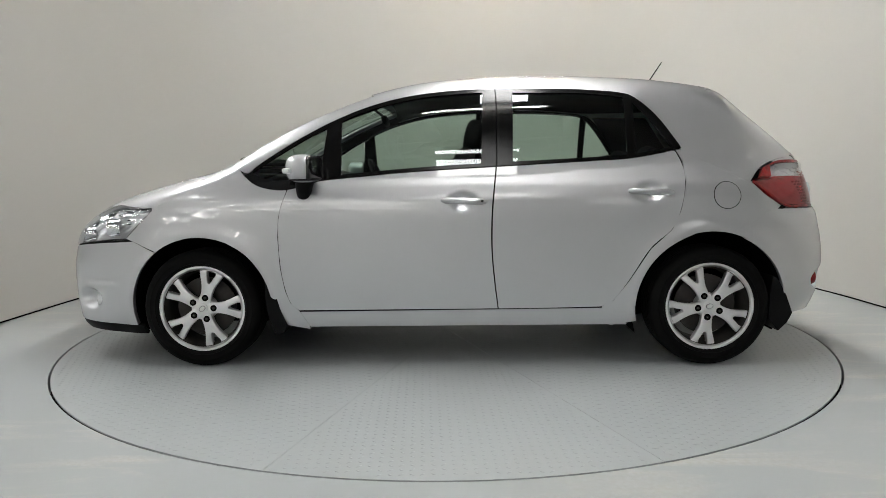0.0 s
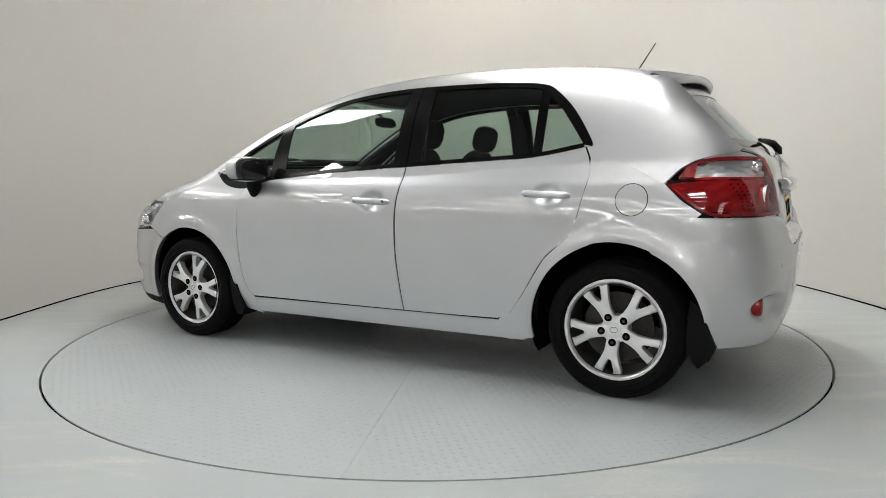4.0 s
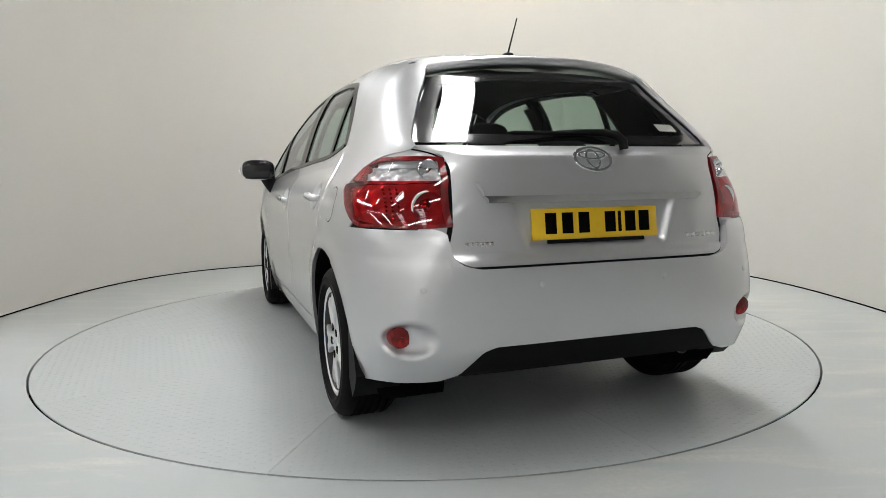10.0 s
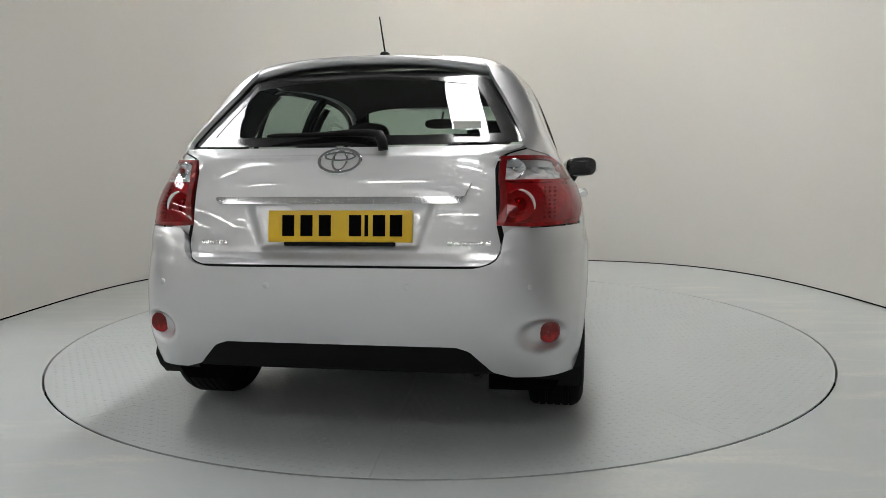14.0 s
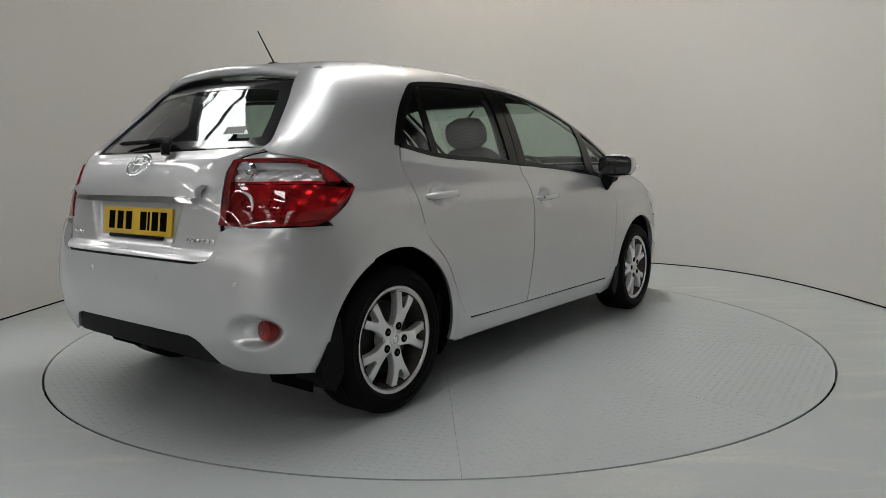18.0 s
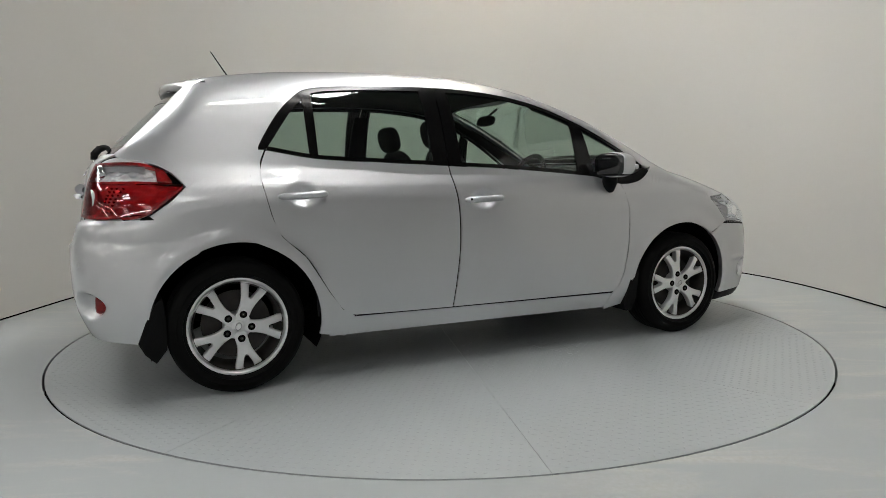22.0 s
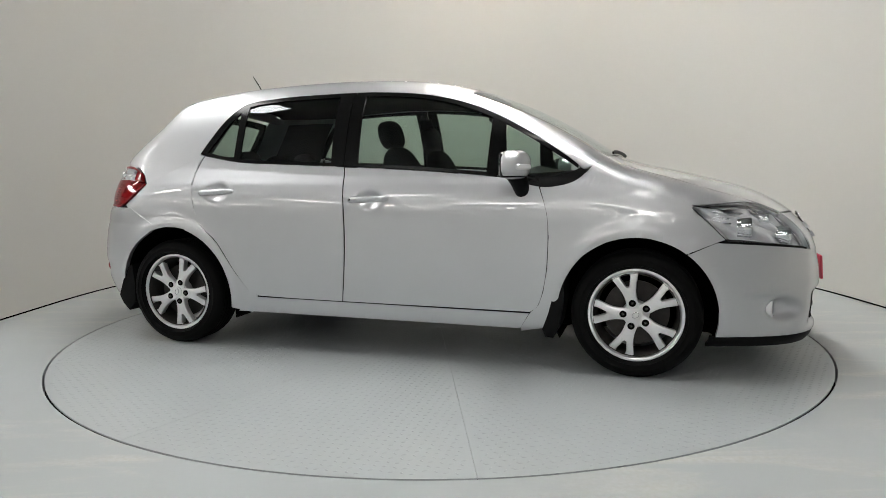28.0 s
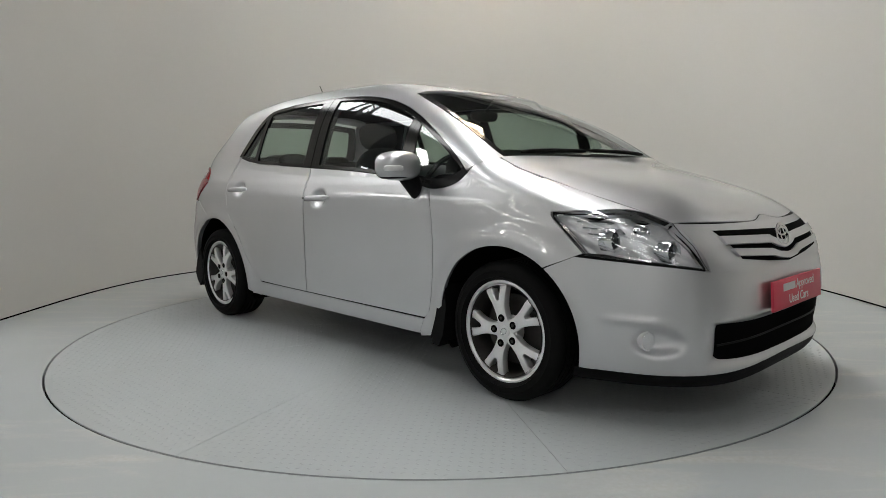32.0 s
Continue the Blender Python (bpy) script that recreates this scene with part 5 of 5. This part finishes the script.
def mirror(k):
    s = 1 if k == 0 else -1
    bm = bmesh.new()
    blob(bm, (0, 0, 0), (0.080, 0.112, 0.070), None, 2.7)
    for v in bm.verts:
        if v.co.x < -0.035:
            v.co.x = -0.035 + (v.co.x + 0.035) * 0.25
        v.co.x -= 0.10 * (v.co.y * s + 0.112) ** 2 * 3.0
        v.co.z *= 1.0 - 0.8 * max(0, v.co.y * s)
        v.co.z += 0.02 * max(0, -v.co.y * s) * -1
    shell = part("wing_mirror", bm, PAINT, FRONT_DOOR[k], "silver wing mirror on a black foot")
    shell.matrix_basis = pose(0.735, s * 0.937, 1.020, 0, 0, -6 * s)
    bm = bmesh.new()
    blob(bm, (0, 0, 0), (0.006, 0.090, 0.055), None, 3.2, 12)
    part("mirror_glass", bm, DARK_MIRROR, shell).matrix_basis = pose(-0.066, -s * 0.004, 0.0, 0, 0, -4 * s)
    bm = bmesh.new()
    blob(bm, (0, 0, 0), (0.020, 0.104, 0.064), None, 3.2, 12)
    part("mirror_frame", bm, GLOSS, shell).matrix_basis = pose(-0.055, -s * 0.003, 0.0, 0, 0, -4 * s)
    bm = bmesh.new()
    blob(bm, (0, 0, 0), (0.012, 0.046, 0.014), None, 3.5, 10)
    part("indicator_lens", bm, WHITE, shell).matrix_basis = pose(0.050, s * 0.086, -0.012, 0, 0, 38 * s)
    bm = bmesh.new()
    blob(bm, (0, 0, 0), (0.070, 0.095, 0.010), None, 2.6, 12)
    part("mirror_base", bm, BLACK, shell).matrix_basis = pose(-0.012, -s * 0.01, -0.053, 0, 0, 0)
    bm = bmesh.new()
    tube(bm, [(0.0, -s * 0.055, -0.045), (0.02, -s * 0.075, -0.085), (0.03, -s * 0.100, -0.135), (0.035, -s * 0.115, -0.160)], [0.046, 0.044, 0.036, 0.018], 14)
    part("mirror_foot", bm, BLACK, shell)


for k in (0, 1):
    mirror(k)

# Door handles
def handle(k, x, z, door, keyhole):
    s = 1 if k == 0 else -1
    y = float(half_width(x, z))
    bm = bmesh.new()
    pts = []
    for f in np.linspace(-1, 1, 13):
        pts.append((x + 0.110 * f, s * (float(half_width(x + 0.11 * f, z)) + 0.004 + 0.026 * (1 - abs(f) ** 5)), z + 0.004 * f))
    vs = tube(bm, pts, [0.008] + [0.0135] * 11 + [0.008], 12)
    for v in bm.verts:
        v.co.z = z + (v.co.z - z) * 1.15
    ob = part("door_handle", bm, PAINT, door)
    if keyhole:
        bm = bmesh.new()
        lathe(bm, [(0.001, 0.003), (0.006, 0.003), (0.0065, 0.0)], 16)
        part("lock", bm, GLOSS, ob).matrix_basis = pose(x - 0.092, s * (y + 0.038), z, -90 * s, 0, 0)


for k in (0, 1):
    handle(k, HANDLES[0][0], HANDLES[0][1], FRONT_DOOR[k], True)
    handle(k, HANDLES[1][0], HANDLES[1][1], REAR_DOOR[k], False)

# Aerial, front wipers
bm = bmesh.new()
blob(bm, (-1.175, 0, 1.500), (0.045, 0.022, 0.020), None, 2.4, 10)
aerial = part("aerial", bm, BLACK, car, "short black roof aerial")
bm = bmesh.new()
tube(bm, [(-1.178, 0, 1.510), (-1.215, 0, 1.565), (-1.271, 0, 1.650)], [0.0042, 0.0036, 0.0028], 8)
part("rod", bm, BLACK, aerial)
for y0, y1 in ((0.50, -0.02), (-0.06, -0.56)):
    ends = np.stack([np.linspace(1.175, 1.165, 12), np.linspace(y0, y1, 12)], -1)
    pts = on_top(ends) + np.array([0, 0, 0.014])
    bm = bmesh.new()
    tube(bm, [tuple(p) for p in pts], [0.005] + [0.010] * 10 + [0.005], 8)
    part("windscreen_wiper", bm, BLACK, car)
net = np.array([[(1.172 - 0.06 * r * r + f, r * 0.64) for r in np.linspace(-1, 1, 31)] for f in np.linspace(-0.02, 0.065, 5)])
sheet("scuttle", [skinned(net, on_top, -0.010)], BLACK, car, 0.01)


# ---------------------------------------------------------------- wheels
def wheel_meshes():
    made = {}
    bm = bmesh.new()
    lathe(bm, [(0.200, 0.000), (0.190, -0.03), (0.186, -0.15), (0.200, -0.185)], 64)
    made["wheel"] = (bm, DISC)
    bm = bmesh.new()
    tread = [(0.206, -0.010), (0.220, -0.002), (0.229, 0.012), (0.237, 0.018), (0.238, 0.0212), (0.240, 0.020), (0.262, 0.019), (0.264, 0.0202), (0.266, 0.019), (0.283, 0.012), (0.295, 0.001), (0.302, -0.012)]
    for z in (-0.035, -0.065, -0.095, -0.125, -0.155):
        tread += [(0.3055, z + 0.012), (0.3055, z + 0.004), (0.299, z + 0.003), (0.299, z - 0.003), (0.3055, z - 0.004)]
    lathe(bm, tread + [(0.302, -0.175), (0.290, -0.192), (0.255, -0.20), (0.203, -0.19)], 96)
    made["tyre"] = (bm, RUBBER)
    bm = bmesh.new()
    lathe(bm, [(0.198, -0.045), (0.201, -0.014), (0.206, -0.003), (0.213, 0.003), (0.2225, 0.002), (0.2245, -0.004), (0.214, -0.012)], 80)
    made["rim_lip"] = (bm, ALLOY)
    bm = bmesh.new()
    lathe(bm, [(0.155, -0.075), (0.155, -0.085), (0.02, -0.085), (0.02, -0.075), (0.155, -0.075)], 48)
    made["brake_disc"] = (bm, DISC)
    bm = bmesh.new()
    lathe(bm, [(0.001, -0.006), (0.040, -0.007), (0.060, -0.014), (0.064, -0.06)], 48)
    made["hub"] = (bm, ALLOY)
    bm = bmesh.new()
    lathe(bm, [(0.001, 0.002), (0.018, 0.001), (0.027, -0.003), (0.029, -0.012)], 32)
    made["centre_cap"] = (bm, ALLOY)
    bm = bmesh.new()
    oval(bm, 0.017, 0.012, 0.0018)
    made["cap_emblem"] = (bm, CHROME)
    bm = bmesh.new()
    # Flat dark disc on the spoke for the shade in a nut's recess
    lathe(bm, [(0.001, -0.0012), (0.0165, -0.0012), (0.0170, -0.004)], 20)
    made["nut_well"] = (bm, GROOVE)
    bm = bmesh.new()
    lathe(bm, [(0.001, 0.0015), (0.005, 0.0015), (0.0075, 0.000), (0.0078, -0.004)], 6)
    made["wheel_nut"] = (bm, DISC)
    # One broad spoke that forks round a rounded triangle before the rim
    bm = bmesh.new()
    wide = spline([(0.030, 0.033), (0.055, 0.0285), (0.080, 0.0285), (0.105, 0.0315), (0.135, 0.0405), (0.165, 0.0530), (0.190, 0.0635), (0.213, 0.0715)])
    hole = spline([(0.030, 0.0), (0.134, 0.0), (0.138, 0.0065), (0.145, 0.0095), (0.165, 0.0165), (0.186, 0.0235), (0.193, 0.0230), (0.198, 0.0160), (0.2005, 0.0)])
    radii = np.r_[np.linspace(0.030, 0.130, 11), np.linspace(0.134, 0.146, 6), np.linspace(0.153, 0.186, 6), 0.190, 0.194, 0.197, 0.199, 0.2008, 0.206, 0.213]
    for sign in (1, -1):
        rows = []
        for r in radii:
            w = float(wide(r))
            h = min(float(hole(r)), w - 0.012) if 0.1345 < r < 0.2007 else 0.0
            c = 0.0035 if h > 0 else 0.0
            zt = -0.006 + 0.006 * math.sin(math.pi * min(1.0, max(0.0, (r - 0.03) / 0.17))) - 0.004 * max(0.0, (r - 0.17) / 0.043)
            ring = [(h, zt - c), (h + c, zt), (w - 0.0075, zt), (w - 0.002, zt - 0.003), (w, zt - 0.008), (w - 0.003, zt - 0.038), (h, zt - 0.038)]
            rows.append([bm.verts.new((r, sign * y, z)) for y, z in ring])
        for a, b in zip(rows, rows[1:]):
            for q in range(7):
                bm.faces.new((a[q], b[q], b[(q + 1) % 7], a[(q + 1) % 7]))
        bm.faces.new(rows[0])
        bm.faces.new(rows[-1][::-1])
    bmesh.ops.recalc_face_normals(bm, faces=bm.faces)
    made["spoke"] = (bm, ALLOY)
    data = {}
    for name, (bm, mat) in made.items():
        ob = part(name, bm, mat, None, angle=35)
        data[name] = ob.data
        bpy.data.objects.remove(ob)
    return data


WM = wheel_meshes()


def wheel(x, side, turn):
    """A wheel whose outer face looks out of the car."""
    hub = new("wheel", WM["wheel"])
    hub.parent = car
    hub.matrix_basis = pose(x, side * 0.842, 0.3055, -90 * side, 0, 0) @ pose(0, 0, 0, 0, 0, turn)
    tagged(hub, "silver five-spoke alloy wheel with a black tyre")

    def add(name, m=Matrix()):
        ob = new(name, WM[name])
        ob.parent = hub
        ob.matrix_basis = m
    for name in ("tyre", "rim_lip", "brake_disc", "hub", "centre_cap"):
        add(name)
    add("cap_emblem", pose(0, 0, 0.0025))
    for k in range(5):
        add("spoke", pose(0, 0, 0, 0, 0, 72 * k))
        a = radians(72 * k)
        add("nut_well", pose(0.0580 * math.cos(a), 0.0580 * math.sin(a), 0.0008))
        add("wheel_nut", pose(0.0580 * math.cos(a), 0.0580 * math.sin(a), 0.001))


for x, side, turn in ((1.3, 1, 38), (-1.3, 1, 10), (1.3, -1, 34), (-1.3, -1, 66)):
    wheel(x, side, turn)

# Wheel wells and mud flaps
for cx in (1.3, -1.3):
    for s in (1, -1):
        v, f = [], []
        n = 40
        for i in range(n + 1):
            a = radians(-22 + 224 * i / n)
            for y in (min(0.845, float(low_half(cx + 0.392 * math.cos(a), max(0.15, 0.306 + 0.392 * math.sin(a)))) - 0.018), 0.50):
                v.append((cx + 0.392 * math.cos(a), s * y, 0.306 + 0.392 * math.sin(a)))
            v.append((cx, s * 0.50, 0.306))
        for i in range(n):
            f += [(3 * i, 3 * i + 1, 3 * i + 4, 3 * i + 3), (3 * i + 1, 3 * i + 2, 3 * i + 4)]
        mesh_object("wheel_well", v, f, GROOVE, car, True)
        bm = bmesh.new()
        if cx > 0:
            outline = [(0.905, 0.50), (0.93, 0.47), (0.935, 0.36), (0.915, 0.24), (0.885, 0.175), (0.845, 0.18), (0.83, 0.215), (0.86, 0.30), (0.885, 0.40)]
            outline = [(x + 0.03, z) for x, z in outline]
        else:
            outline = [(-1.612, 0.46), (-1.640, 0.440), (-1.682, 0.36), (-1.715, 0.27), (-1.690, 0.22), (-1.647, 0.178), (-1.602, 0.235), (-1.598, 0.32), (-1.606, 0.42)]
        prism(bm, outline if s > 0 else outline, 0.19 if cx > 0 else 0.17, pose(0, 0, 0, 90, 0, 0) @ pose(0, 0, (-0.862 if s > 0 else 0.672) if cx > 0 else (-0.846 if s > 0 else 0.676)), 0.0)
        bmesh.ops.recalc_face_normals(bm, faces=bm.faces)
        part("mud_flap", bm, BLACK, car, angle=30)

# Underbody
for nm, size, at in (("floor_pan", (1.78, 1.60, 0.06), (0, 0, 0.240)), ("rear_tray", (0.92, 1.24, 0.03), (-1.33, 0, 0.315)), ("engine_tray", (1.14, 1.24, 0.03), (1.45, 0, 0.205)), ("front_subframe", (0.95, 1.0, 0.10), (1.35, 0, 0.25)), ("rear_subframe", (0.85, 1.0, 0.10), (-1.30, 0, 0.31)), ("engine_block", (0.60, 0.95, 0.42), (1.40, 0, 0.48)),
                     ("boot_floor", (0.85, 0.95, 0.10), (-1.45, 0, 0.50)), ("axle_beam", (0.10, 1.30, 0.08), (-1.30, 0, 0.27))):
    bm = bmesh.new()
    box(bm, size, pose(*at), 0.02)
    part(nm, bm, GROOVE, car)


# ---------------------------------------------------------------- cabin
def trim_net(x0, x1, z0, z1):
    return patch([(x0, z0), (x1, z0)], [(x0, z1), (x1, z1 + 0.02)], [(x0, z0), (x0, z1)], [(x1, z0), (x1, z1 + 0.02)], 16, 8)


for k in (0, 1):
    sheet("door_card", [skinned(trim_net(0.82, -0.20, 0.29, 0.945), on_side, -0.075)], DASH, FRONT_DOOR[k], 0.02, k == 1)
    sheet("door_card", [skinned(trim_net(-0.25, -0.93, 0.29, 0.975), on_side, -0.075)], DASH, REAR_DOOR[k], 0.02, k == 1)
    sheet("boot_trim", [skinned(patch([(-0.93, 0.70), (-1.72, 0.72)], [(-1.0, 1.03), (-1.70, 1.03)], [(-0.93, 0.70), (-1.0, 1.03)], [(-1.72, 0.72), (-1.70, 1.03)], 14, 8), on_side, -0.09)], DASH, car, 0.01, k == 1)
    sheet("pillar_trim", [skinned(patch([(-1.17, 1.06), (-1.60, 1.05)], [(-0.97, 1.39), (-1.33, 1.39)], [(-1.17, 1.06), (-1.05, 1.279), (-0.97, 1.39)], [(-1.60, 1.05), (-1.33, 1.39)], 10, 12), on_side, -0.045)], DASH, car, 0.01, k == 1)
    sheet("pillar_trim", [skinned(patch([(-0.17, 0.98), (-0.30, 0.98)], [(-0.19, 1.40), (-0.28, 1.40)], [(-0.17, 0.98), (-0.19, 1.40)], [(-0.30, 0.98), (-0.28, 1.40)], 6, 10), on_side, -0.05)], DASH, car, 0.01, k == 1)
    sheet("pillar_trim", [skinned(np.stack([np.repeat(xa[None], 6, 0), low_edge[None] + (screen_b - low_edge)[None] * np.linspace(0.15, 1.0, 6)[:, None]], -1), on_deck, -0.035)], DASH, car, 0.01, k == 1)
# Headlining in the near-black dash colour: the cabin's shade is put into it.
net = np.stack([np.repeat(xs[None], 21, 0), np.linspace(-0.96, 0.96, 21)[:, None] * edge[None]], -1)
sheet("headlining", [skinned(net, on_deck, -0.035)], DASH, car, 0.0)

# Dashboard, steering wheel on the right, mirror
v, f = [], []
prof_d = [(1.12, 1.00), (0.95, 0.985), (0.78, 0.975), (0.66, 0.945), (0.62, 0.88), (0.64, 0.74), (0.70, 0.55), (0.75, 0.30)]
for j, y in enumerate(np.linspace(-0.68, 0.68, 15)):
    hump = 0.045 * math.exp(-((y + 0.36) / 0.16) ** 2)
    for i, (x, z) in enumerate(prof_d):
        v.append((x + 0.06 * abs(y) * (i < 3) * -1.0, y, z + hump * (1 if i in (2, 3) else 0)))
m = len(prof_d)
for j in range(14):
    for i in range(m - 1):
        f.append((j * m + i, (j + 1) * m + i, (j + 1) * m + i + 1, j * m + i + 1))
mesh_object("dashboard", v, f, DASH, car, True)
bm = bmesh.new()
ring = []
for i in range(36):
    a = 2 * math.pi * i / 36
    ring.append([bm.verts.new(((0.178 + 0.014 * math.cos(b)) * math.cos(a), (0.178 + 0.014 * math.cos(b)) * math.sin(a), 0.014 * math.sin(b))) for b in [2 * math.pi * q / 8 for q in range(8)]])
for i in range(36):
    for q in range(8):
        bm.faces.new((ring[i][q], ring[(i + 1) % 36][q], ring[(i + 1) % 36][(q + 1) % 8], ring[i][(q + 1) % 8]))
steer = part("steering_wheel", bm, BLACK, car)
steer.matrix_basis = pose(0.485, -0.365, 0.925, 0, -62, 0)
bm = bmesh.new()
blob(bm, (0, 0, 0), (0.065, 0.075, 0.03), None, 2.6, 10)
part("horn_pad", bm, DASH, steer)
for a in (90, -90, 180):
    bm = bmesh.new()
    tube(bm, [(0, 0, 0), (0.17 * math.cos(radians(a)), 0.17 * math.sin(radians(a)), 0)], 0.013, 8)
    part("wheel_spoke", bm, DASH, steer)
bm = bmesh.new()
tube(bm, [(0.52, -0.365, 0.91), (0.75, -0.365, 0.80)], 0.035, 10)
part("steering_column", bm, DASH, car)
bm = bmesh.new()
blob(bm, (0, 0, 0), (0.018, 0.115, 0.034), None, 3.0, 12)
part("inner_mirror", bm, BLACK, car).matrix_basis = pose(0.42, 0.0, 1.315, 0, 15, 0)
bm = bmesh.new()
tube(bm, [(0.43, 0, 1.34), (0.50, 0, 1.395)], 0.008, 8)
part("mirror_arm", bm, BLACK, car)


def seat(x, y):
    bm = bmesh.new()
    blob(bm, (0, 0, 0), (0.27, 0.25, 0.10), None, 3.0, 14)
    cushion = part("front_seat", bm, FABRIC, car, "dark cloth front seat")
    cushion.matrix_basis = pose(x + 0.22, y, 0.54, 0, -8, 0)
    bm = bmesh.new()
    blob(bm, (0, 0, 0), (0.075, 0.24, 0.31), None, 2.8, 14)
    part("backrest", bm, FABRIC, cushion).matrix_basis = pose(0, 0, 0, 0, 8, 0) @ pose(-0.26, 0, 0.30, 0, -18, 0)
    bm = bmesh.new()
    blob(bm, (0, 0, 0), (0.050, 0.135, 0.085), None, 2.8, 12)
    part("headrest", bm, FABRIC, cushion).matrix_basis = pose(0, 0, 0, 0, 8, 0) @ pose(-0.385, 0, 0.665, 0, -14, 0)
    for s in (-1, 1):
        bm = bmesh.new()
        tube(bm, [(-0.35, s * 0.05, 0.54), (-0.375, s * 0.05, 0.63)], 0.006, 8)
        part("headrest_post", bm, CHROME, cushion).matrix_basis = pose(0, 0, 0, 0, 8, 0)


for y in (0.37, -0.37):
    seat(0.05, y)
bm = bmesh.new()
blob(bm, (0, 0, 0), (0.26, 0.62, 0.10), None, 3.2, 16)
bench = part("rear_seat", bm, FABRIC, car, "dark cloth rear bench")
bench.matrix_basis = pose(-0.72, 0, 0.52)
bm = bmesh.new()
blob(bm, (0, 0, 0), (0.08, 0.62, 0.30), None, 3.2, 16)
part("backrest", bm, FABRIC, bench).matrix_basis = pose(-0.27, 0, 0.27, 0, -22, 0)
for y in (0.36, 0.0, -0.36):
    bm = bmesh.new()
    blob(bm, (0, 0, 0), (0.045, 0.115, 0.060 if y else 0.04), None, 2.8, 12)
    part("headrest", bm, FABRIC, bench).matrix_basis = pose(-0.375, y, 0.55, 0, -16, 0)
bm = bmesh.new()
box(bm, (0.60, 1.05, 0.025), pose(-1.42, 0, 0.985), 0.008)
part("parcel_shelf", bm, DASH, car)
bm = bmesh.new()
box(bm, (0.0015, 0.10, 0.042))
sticker = part("window_sticker", bm, LINING, rear_window, "small pale window sticker")
q = on_tail(np.array([[-0.43, 1.155]]))[0]
sticker.matrix_basis = pose(q[0] + 0.012, q[1], q[2], 0, 0, 0) @ pose(0, 0, 0, 0, 47, 12)


# ---------------------------------------------------------------- turntable
# Ten wedge-shaped chequer plates on a dark frame.
turntable = new("turntable")
bm = bmesh.new()
lathe(bm, [(0.001, -0.006), (R_TABLE - 0.004, -0.006), (R_TABLE - 0.004, -0.08)], 160)
part("frame", bm, GROOVE, turntable, angle=30)


def wedge_mesh():
    """One plate: a 36 degree wedge with a hair gap along its sides and a softened edge."""
    gap, n = 0.0007, 18
    a1 = radians(36)
    rim = [a1 * i / n for i in range(n + 1)]
    top = [(gap / math.sin(a1 / 2) * math.cos(a1 / 2), gap / math.sin(a1 / 2) * math.sin(a1 / 2))]
    for i, a in enumerate(rim):
        x, y = R_TABLE * math.cos(a), R_TABLE * math.sin(a)
        if i == 0:
            y += gap
        if i == n:
            x, y = x + gap * math.sin(a1), y - gap * math.cos(a1)
        top.append((x, y))
    v = [(x, y, 0.0) for x, y in top] + [(x, y, -0.006) for x, y in top]
    m = len(top)
    f = [tuple(range(m))] + [(i, m + i, m + (i + 1) % m, (i + 1) % m) for i in range(m)]
    me = bpy.data.meshes.new("plate")
    me.from_pydata(v, [], f)
    me.materials.append(PLATE)
    return me


def tread_mesh():
    """The raised lozenges of one plate, crosswise in turn."""
    rng = random.Random(4)
    v, f = [], []
    pitch, a1 = 0.036, radians(36)
    for i in range(0, 64):
        for j in range(-20, 24):
            x, y = i * pitch, j * pitch
            c, s = math.cos(radians(18)), math.sin(radians(18))
            px, py = x * c - y * s, x * s + y * c
            r, a = math.hypot(px, py), math.atan2(py, px)
            if r > R_TABLE - 0.03 or r < 0.08 or a * r < 0.022 or (a1 - a) * r < 0.022:
                continue
            d = radians(18 + (45 if (i + j) % 2 else -45) + rng.uniform(-2, 2))
            l, w, h = 0.0145, 0.0048, 0.0018 * rng.uniform(0.75, 1.1)
            u, n = (math.cos(d), math.sin(d)), (-math.sin(d), math.cos(d))
            b = len(v)
            for du, dn, z in ((-l, 0, 0), (0, -w, 0), (l, 0, 0), (0, w, 0), (-l * 0.55, 0, h), (l * 0.55, 0, h)):
                v.append((px + u[0] * du + n[0] * dn, py + u[1] * du + n[1] * dn, z))
            f += [(b, b + 1, b + 4), (b + 1, b + 5, b + 4), (b + 1, b + 2, b + 5), (b + 2, b + 3, b + 5), (b + 3, b + 4, b + 5), (b + 3, b, b + 4)]
    me = bpy.data.meshes.new("treads")
    me.from_pydata(v, [], f)
    me.shade_smooth()
    me.materials.append(PLATE)
    return me


wedge, treads = wedge_mesh(), tread_mesh()
for k in range(10):
    ob = new("plate", wedge)
    ob.parent = turntable
    ob.matrix_basis = pose(0, 0, 0, 0, 0, 3 + 36 * k)
    tr = new("treads", treads)
    tr.parent = ob
    tr.matrix_basis = pose(0, 0, 0.0001)
    tagged(tr, kind="stuff")
tagged(turntable, "round steel turntable of wedge-shaped chequer plates painted pale grey", "turntable")


# ---------------------------------------------------------------- turning
for ob in list(car.children):
    ob.matrix_basis = pose(OFFSET[0], OFFSET[1], 0.0) @ ob.matrix_basis
tagged(car, "silver five-door hatchback car with alloy wheels on the turntable", "car")
TURN = [(0.0, 178.73), (4.5, 147.12), (9.0, 115.78), (13.0, 87.87), (16.5, 63.25), (21.0, 31.52), (25.5, -0.39), (28.0, -18.02), (32.0, -46.21)]


def motions():
    times = [0.5 * k for k in range(65)]
    rows = [(t, pose(0, 0, 0, 0, 0, float(np.interp(t, [r[0] for r in TURN], [r[1] for r in TURN])))) for t in times]
    walk(car, rows)
    walk(turntable, rows)


motions()
